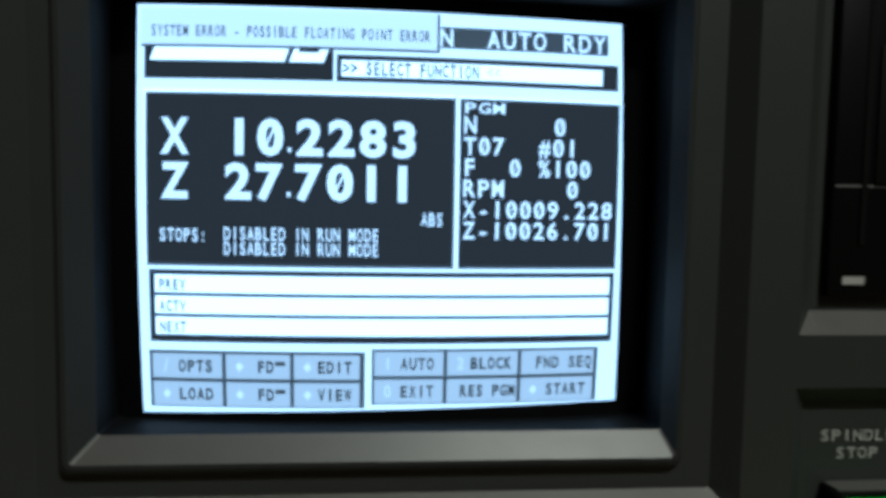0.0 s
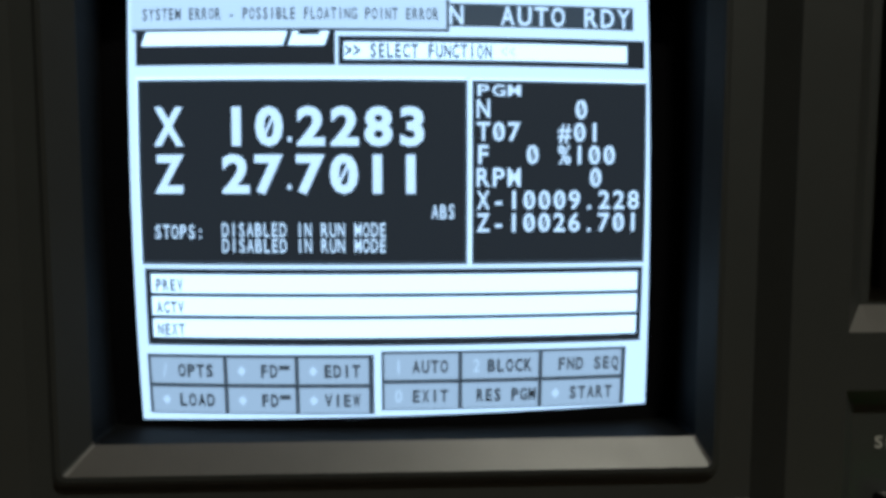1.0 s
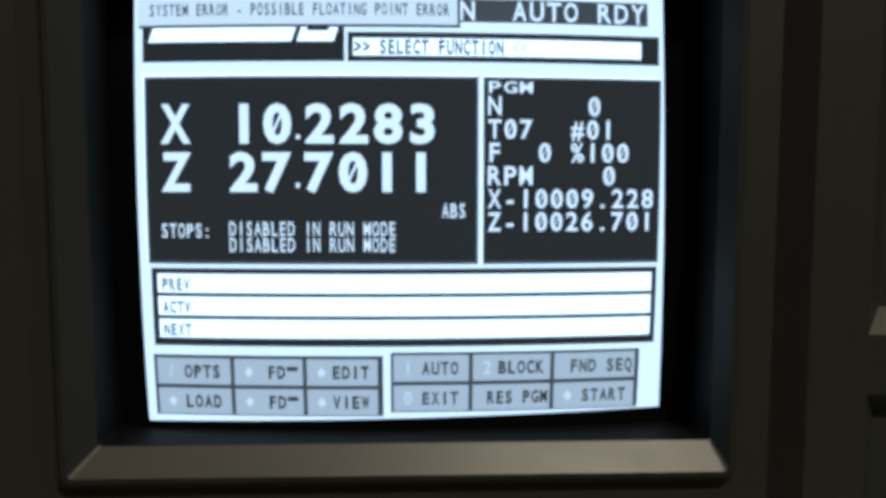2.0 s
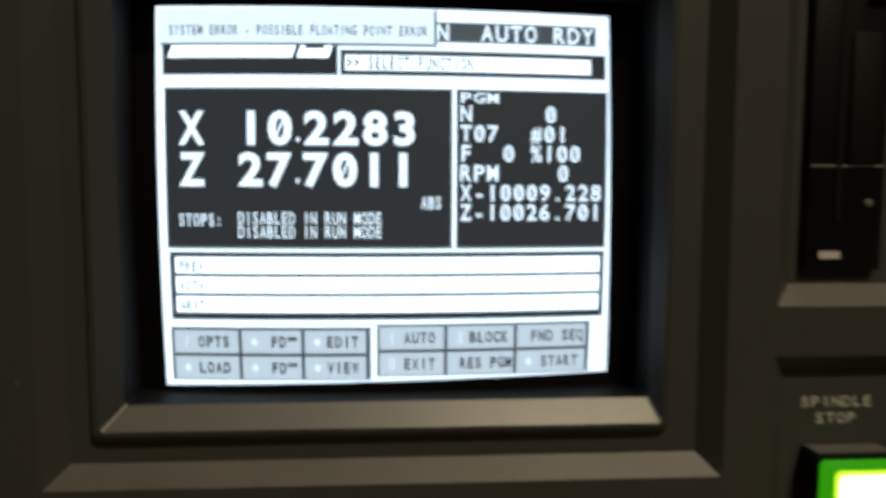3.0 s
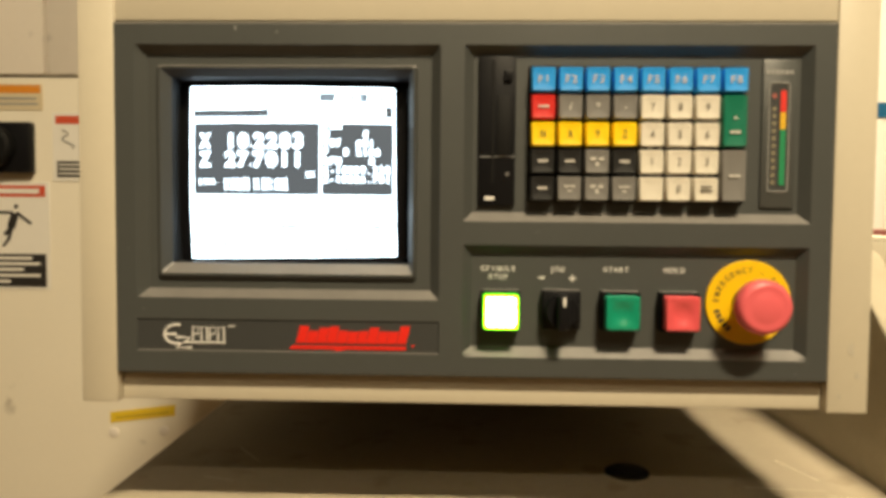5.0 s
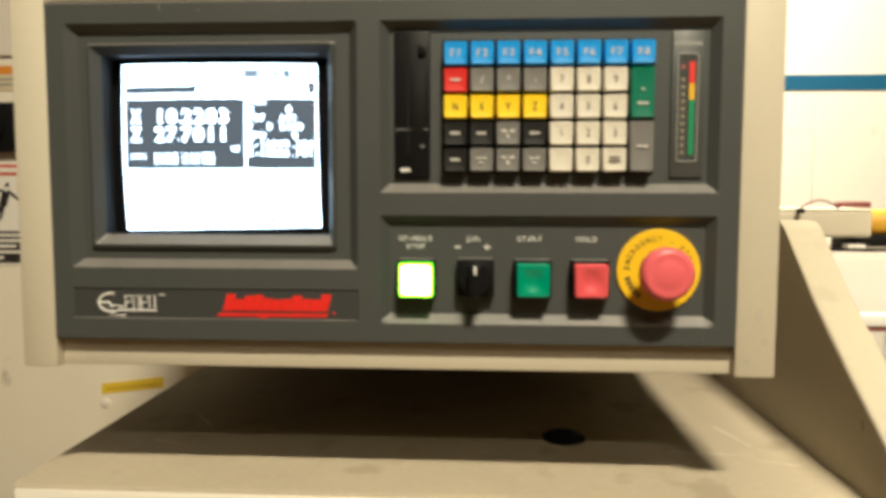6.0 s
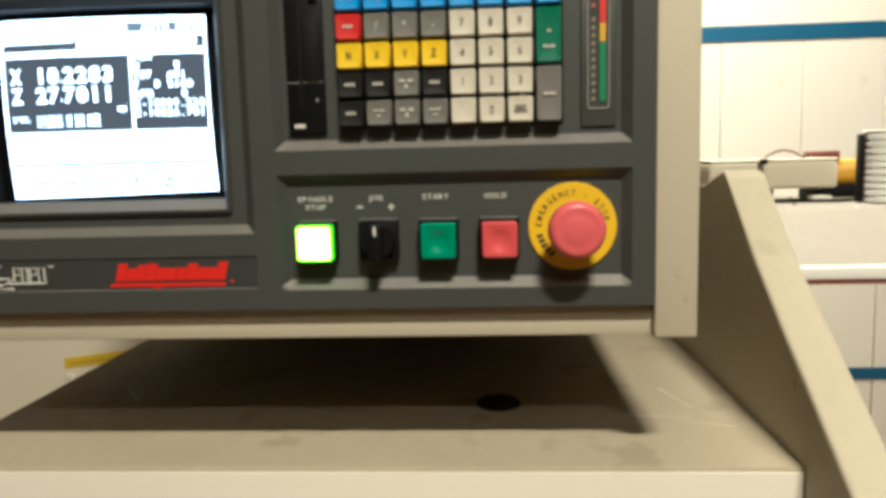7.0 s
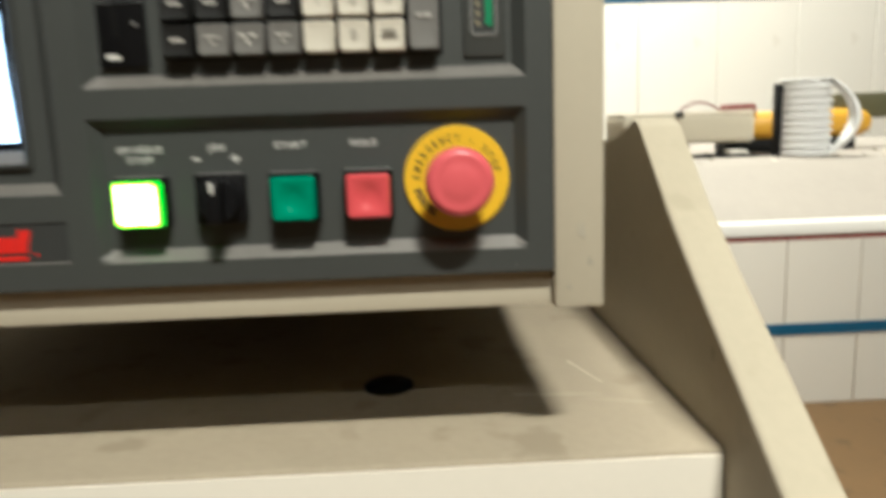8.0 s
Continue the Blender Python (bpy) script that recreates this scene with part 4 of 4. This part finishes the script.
def bench():
    """A ledge with a sloping dusty front that ends in a bright folded lip."""
    t = thing("bench", (1.4, 0.6, 0.0), "dusty sheet metal bench with a sloping front and white lip", "bench")
    prof = [(1.00, LEDGE), (0.404, LEDGE), (0.398, LEDGE - 0.0012), (0.272, 1.0835), (0.272, 1.0815), (0.398, 1.1270), (0.404, 1.1282), (1.00, 1.1282)]
    part("top", loft([[(x, y, z) for y, z in prof] for x in (0.703, 2.4)], True, True), M_BENCH, t)
    part("front_lip", box(0.703, 2.4, 0.2600, 0.2715, 1.0705, 1.0840, 0.002), M_EDGE, t, "white folded front lip")
    # Brown strip that paints the shaded gap below the lip.
    part("lip_shade_strip", box(0.703, 2.4, 0.2625, 0.2700, 1.0655, 1.0704), M_CABLE, t, "brown strip painted for the shaded gap under the lip", soft=False)
    for x in (0.74, 2.32):
        for y in (0.42, 0.94):
            part("leg", box(x - 0.02, x + 0.02, y - 0.02, y + 0.02, 0.0, 1.1280, 0.002), M_OLIVE, t)
    part("rear_rail", box(0.72, 2.35, 0.95, 0.98, 1.08, 1.1280, 0.002), M_OLIVE, t)
    rng = random.Random(4)
    for k in range(30):
        x, y, r = rng.uniform(0.73, 1.25), rng.uniform(0.41, 0.62), rng.uniform(0.0008, 0.0030)
        chip = bmesh.new()
        bmesh.ops.create_icosphere(chip, subdivisions=1, radius=r, matrix=Matrix.LocRotScale((x, y, LEDGE + r * 0.25), Euler((rng.random(), rng.random(), rng.random())), (rng.uniform(0.8, 2.6), 1.0, 0.45)))
        solo("metal_chip", chip, M_OLIVE if k % 4 else M_SCRATCH, "small dark metal chip lying on the bench", "debris", "chips on the bench")


def on_bench(t, size, dz=0.0):
    """Shrinks a thing, drawn large, towards the camera onto the ledge, fitting its view."""
    base = Vector((0.40, -0.49, LEDGE - size * 1.0902))
    return place(t, (base.x + size * (t.location.x - 0.40), base.y + size * (t.location.y + 0.49), base.z + size * t.location.z + dz), size)


def adapter_box():
    t = thing("adapter_box", (1.06, 1.16, 1.09), "beige plastic box with a cable on the bench", "box")
    part("body", box(0.870, 1.140, 1.10, 1.24, 1.118, 1.176, 0.008, 3), M_BEIGE, t)
    part("lid", box(0.872, 1.138, 1.102, 1.238, 1.1765, 1.182, 0.002), M_HOUSING, t)
    for x in (0.89, 1.00, 1.12):
        part("foot", box(x - 0.012, x + 0.012, 1.115, 1.225, 1.090, 1.118, 0.002), M_BLACK_MATT, t)
    arc = [(0.980 + 0.0125 * k, 1.085 + 0.004 * k, 1.178 + 0.022 * math.sin(math.pi * min(1, (k + 1) / 9))) for k in range(11)]
    on_bench(t, 0.65)
    c = thing("cable", (1.06, 1.10, 1.18), "thin red-brown cable arched over the box", "cable")
    part("wire", pipe(arc, 0.0022, 8), M_CABLE, c)
    part("plug", box(0.971, 0.985, 1.077, 1.093, 1.171, 1.183, 0.003), M_BLACK, c, "small dark plug")
    on_bench(c, 0.65)
    s = solo("paper_scrap", box(1.075, 1.115, 1.070, 1.098, 1.0902, 1.104, 0.003), M_SIGN, "small pale block beside the box", "scrap")
    on_bench(s, 0.65)
    w = solo("cable_end", pipe([(0.93 + 0.03 * k, 1.07 - 0.01 * math.sin(k * 1.3), 1.094) for k in range(12)], 0.0035, 8), M_BLACK, "dark loose cable on the bench", "cable")
    on_bench(w, 0.65)


def white_jug():
    cx, cy, z0, z1 = 1.258, 1.135, 1.0902, 1.246
    t = thing("ribbed_jug", (cx, cy, z0), "white ribbed plastic container with a handle and dark back", "container")
    prof = [(0.048, z0)]
    n = 10
    for k in range(n):
        a, b = z0 + 0.004 + (z1 - z0 - 0.008) * k / n, z0 + 0.004 + (z1 - z0 - 0.008) * (k + 0.5) / n
        prof += [(0.0515, a), (0.0515, b), (0.0450, b + 0.002), (0.0450, a + (z1 - z0 - 0.008) / n - 0.001)]
    prof += [(0.0515, z1 - 0.003), (0.0495, z1), (0.046, z1), (0.045, z0 + 0.02)]
    part("ribbed_wall", upright(prof, cx, cy, 48), M_WHITE_PLASTIC, t)
    part("dark_back", box(cx - 0.060, cx - 0.047, cy - 0.006, cy + 0.018, z0, z1 - 0.008, 0.003), M_BLACK, t, "black back strip")
    strap = []
    for k in range(17):
        a = math.pi * k / 16
        y, z = cy - 0.030 - 0.010 * math.sin(a), z1 - 0.006 - (z1 - z0 - 0.014) * k / 16
        x = cx + 0.036 + 0.046 * math.sin(a) ** 0.8
        strap.append([(x - 0.006, y - 0.016, z + 0.004 * math.cos(a)), (x + 0.006, y - 0.014, z - 0.001), (x + 0.008, y + 0.014, z - 0.001), (x - 0.004, y + 0.016, z + 0.004 * math.cos(a))])
    part("handle", loft(strap, True, True), M_WHITE_PLASTIC, t, "broad curved white handle")
    part("dark_edge", box(cx + 0.040, cx + 0.052, cy + 0.004, cy + 0.030, z0, z1 - 0.004, 0.003), M_BLACK, t, "black edge strip")
    on_bench(t, 0.61)


def power_tool():
    t = thing("power_tool", (1.25, 1.25, 1.09), "orange-yellow power tool with dark parts lying on the bench", "tool")

    def along(profile, y, z):
        rings = [[(x, y + r * math.cos(2 * math.pi * i / 28), z + r * math.sin(2 * math.pi * i / 28)) for i in range(28)] for x, r in profile]
        return loft(rings, True, True)

    part("body", along([(1.150, 0.012), (1.152, 0.022), (1.170, 0.030), (1.40, 0.032), (1.445, 0.030), (1.462, 0.022), (1.466, 0.008)], 1.255, 1.147), M_TOOL, t)
    part("collar", along([(1.128, 0.016), (1.130, 0.019), (1.160, 0.020), (1.165, 0.016)], 1.255, 1.147), M_RED_MARK, t)
    part("switch_box", box(1.135, 1.205, 1.235, 1.275, 1.172, 1.196, 0.006), M_CABLE, t, "dark red switch housing")
    part("stand", box(1.18, 1.43, 1.235, 1.275, 1.0902, 1.118, 0.004), M_BLACK_MATT, t)
    on_bench(t, 0.65)
    b = thing("metal_bar", (1.6, 1.29, 1.09), "dark olive metal bar on the bench", "bar")
    part("bar", box(1.41, 1.95, 1.282, 1.318, 1.155, 1.212, 0.005), M_OLIVE, b)
    part("support", box(1.62, 1.90, 1.284, 1.316, 1.0902, 1.155, 0.003), M_OLIVE, b)
    on_bench(b, 0.65)


room()
machine_housing()
warning_signs()
rotary_switch()
strip_sticker()
tray()
side_guard()
console_box()
control_panel()
monitor()
floppy_drive()
keypad()
push_button(0.2792, M_LIT, "lit bright green square spindle stop push button", True)
jog_switch()
push_button(0.3645, M_GREEN_CAP, "green square start push button")
push_button(0.4062, M_RED_CAP, "faded red square hold push button")
emergency_stop()
bench()
adapter_box()
white_jug()
power_tool()
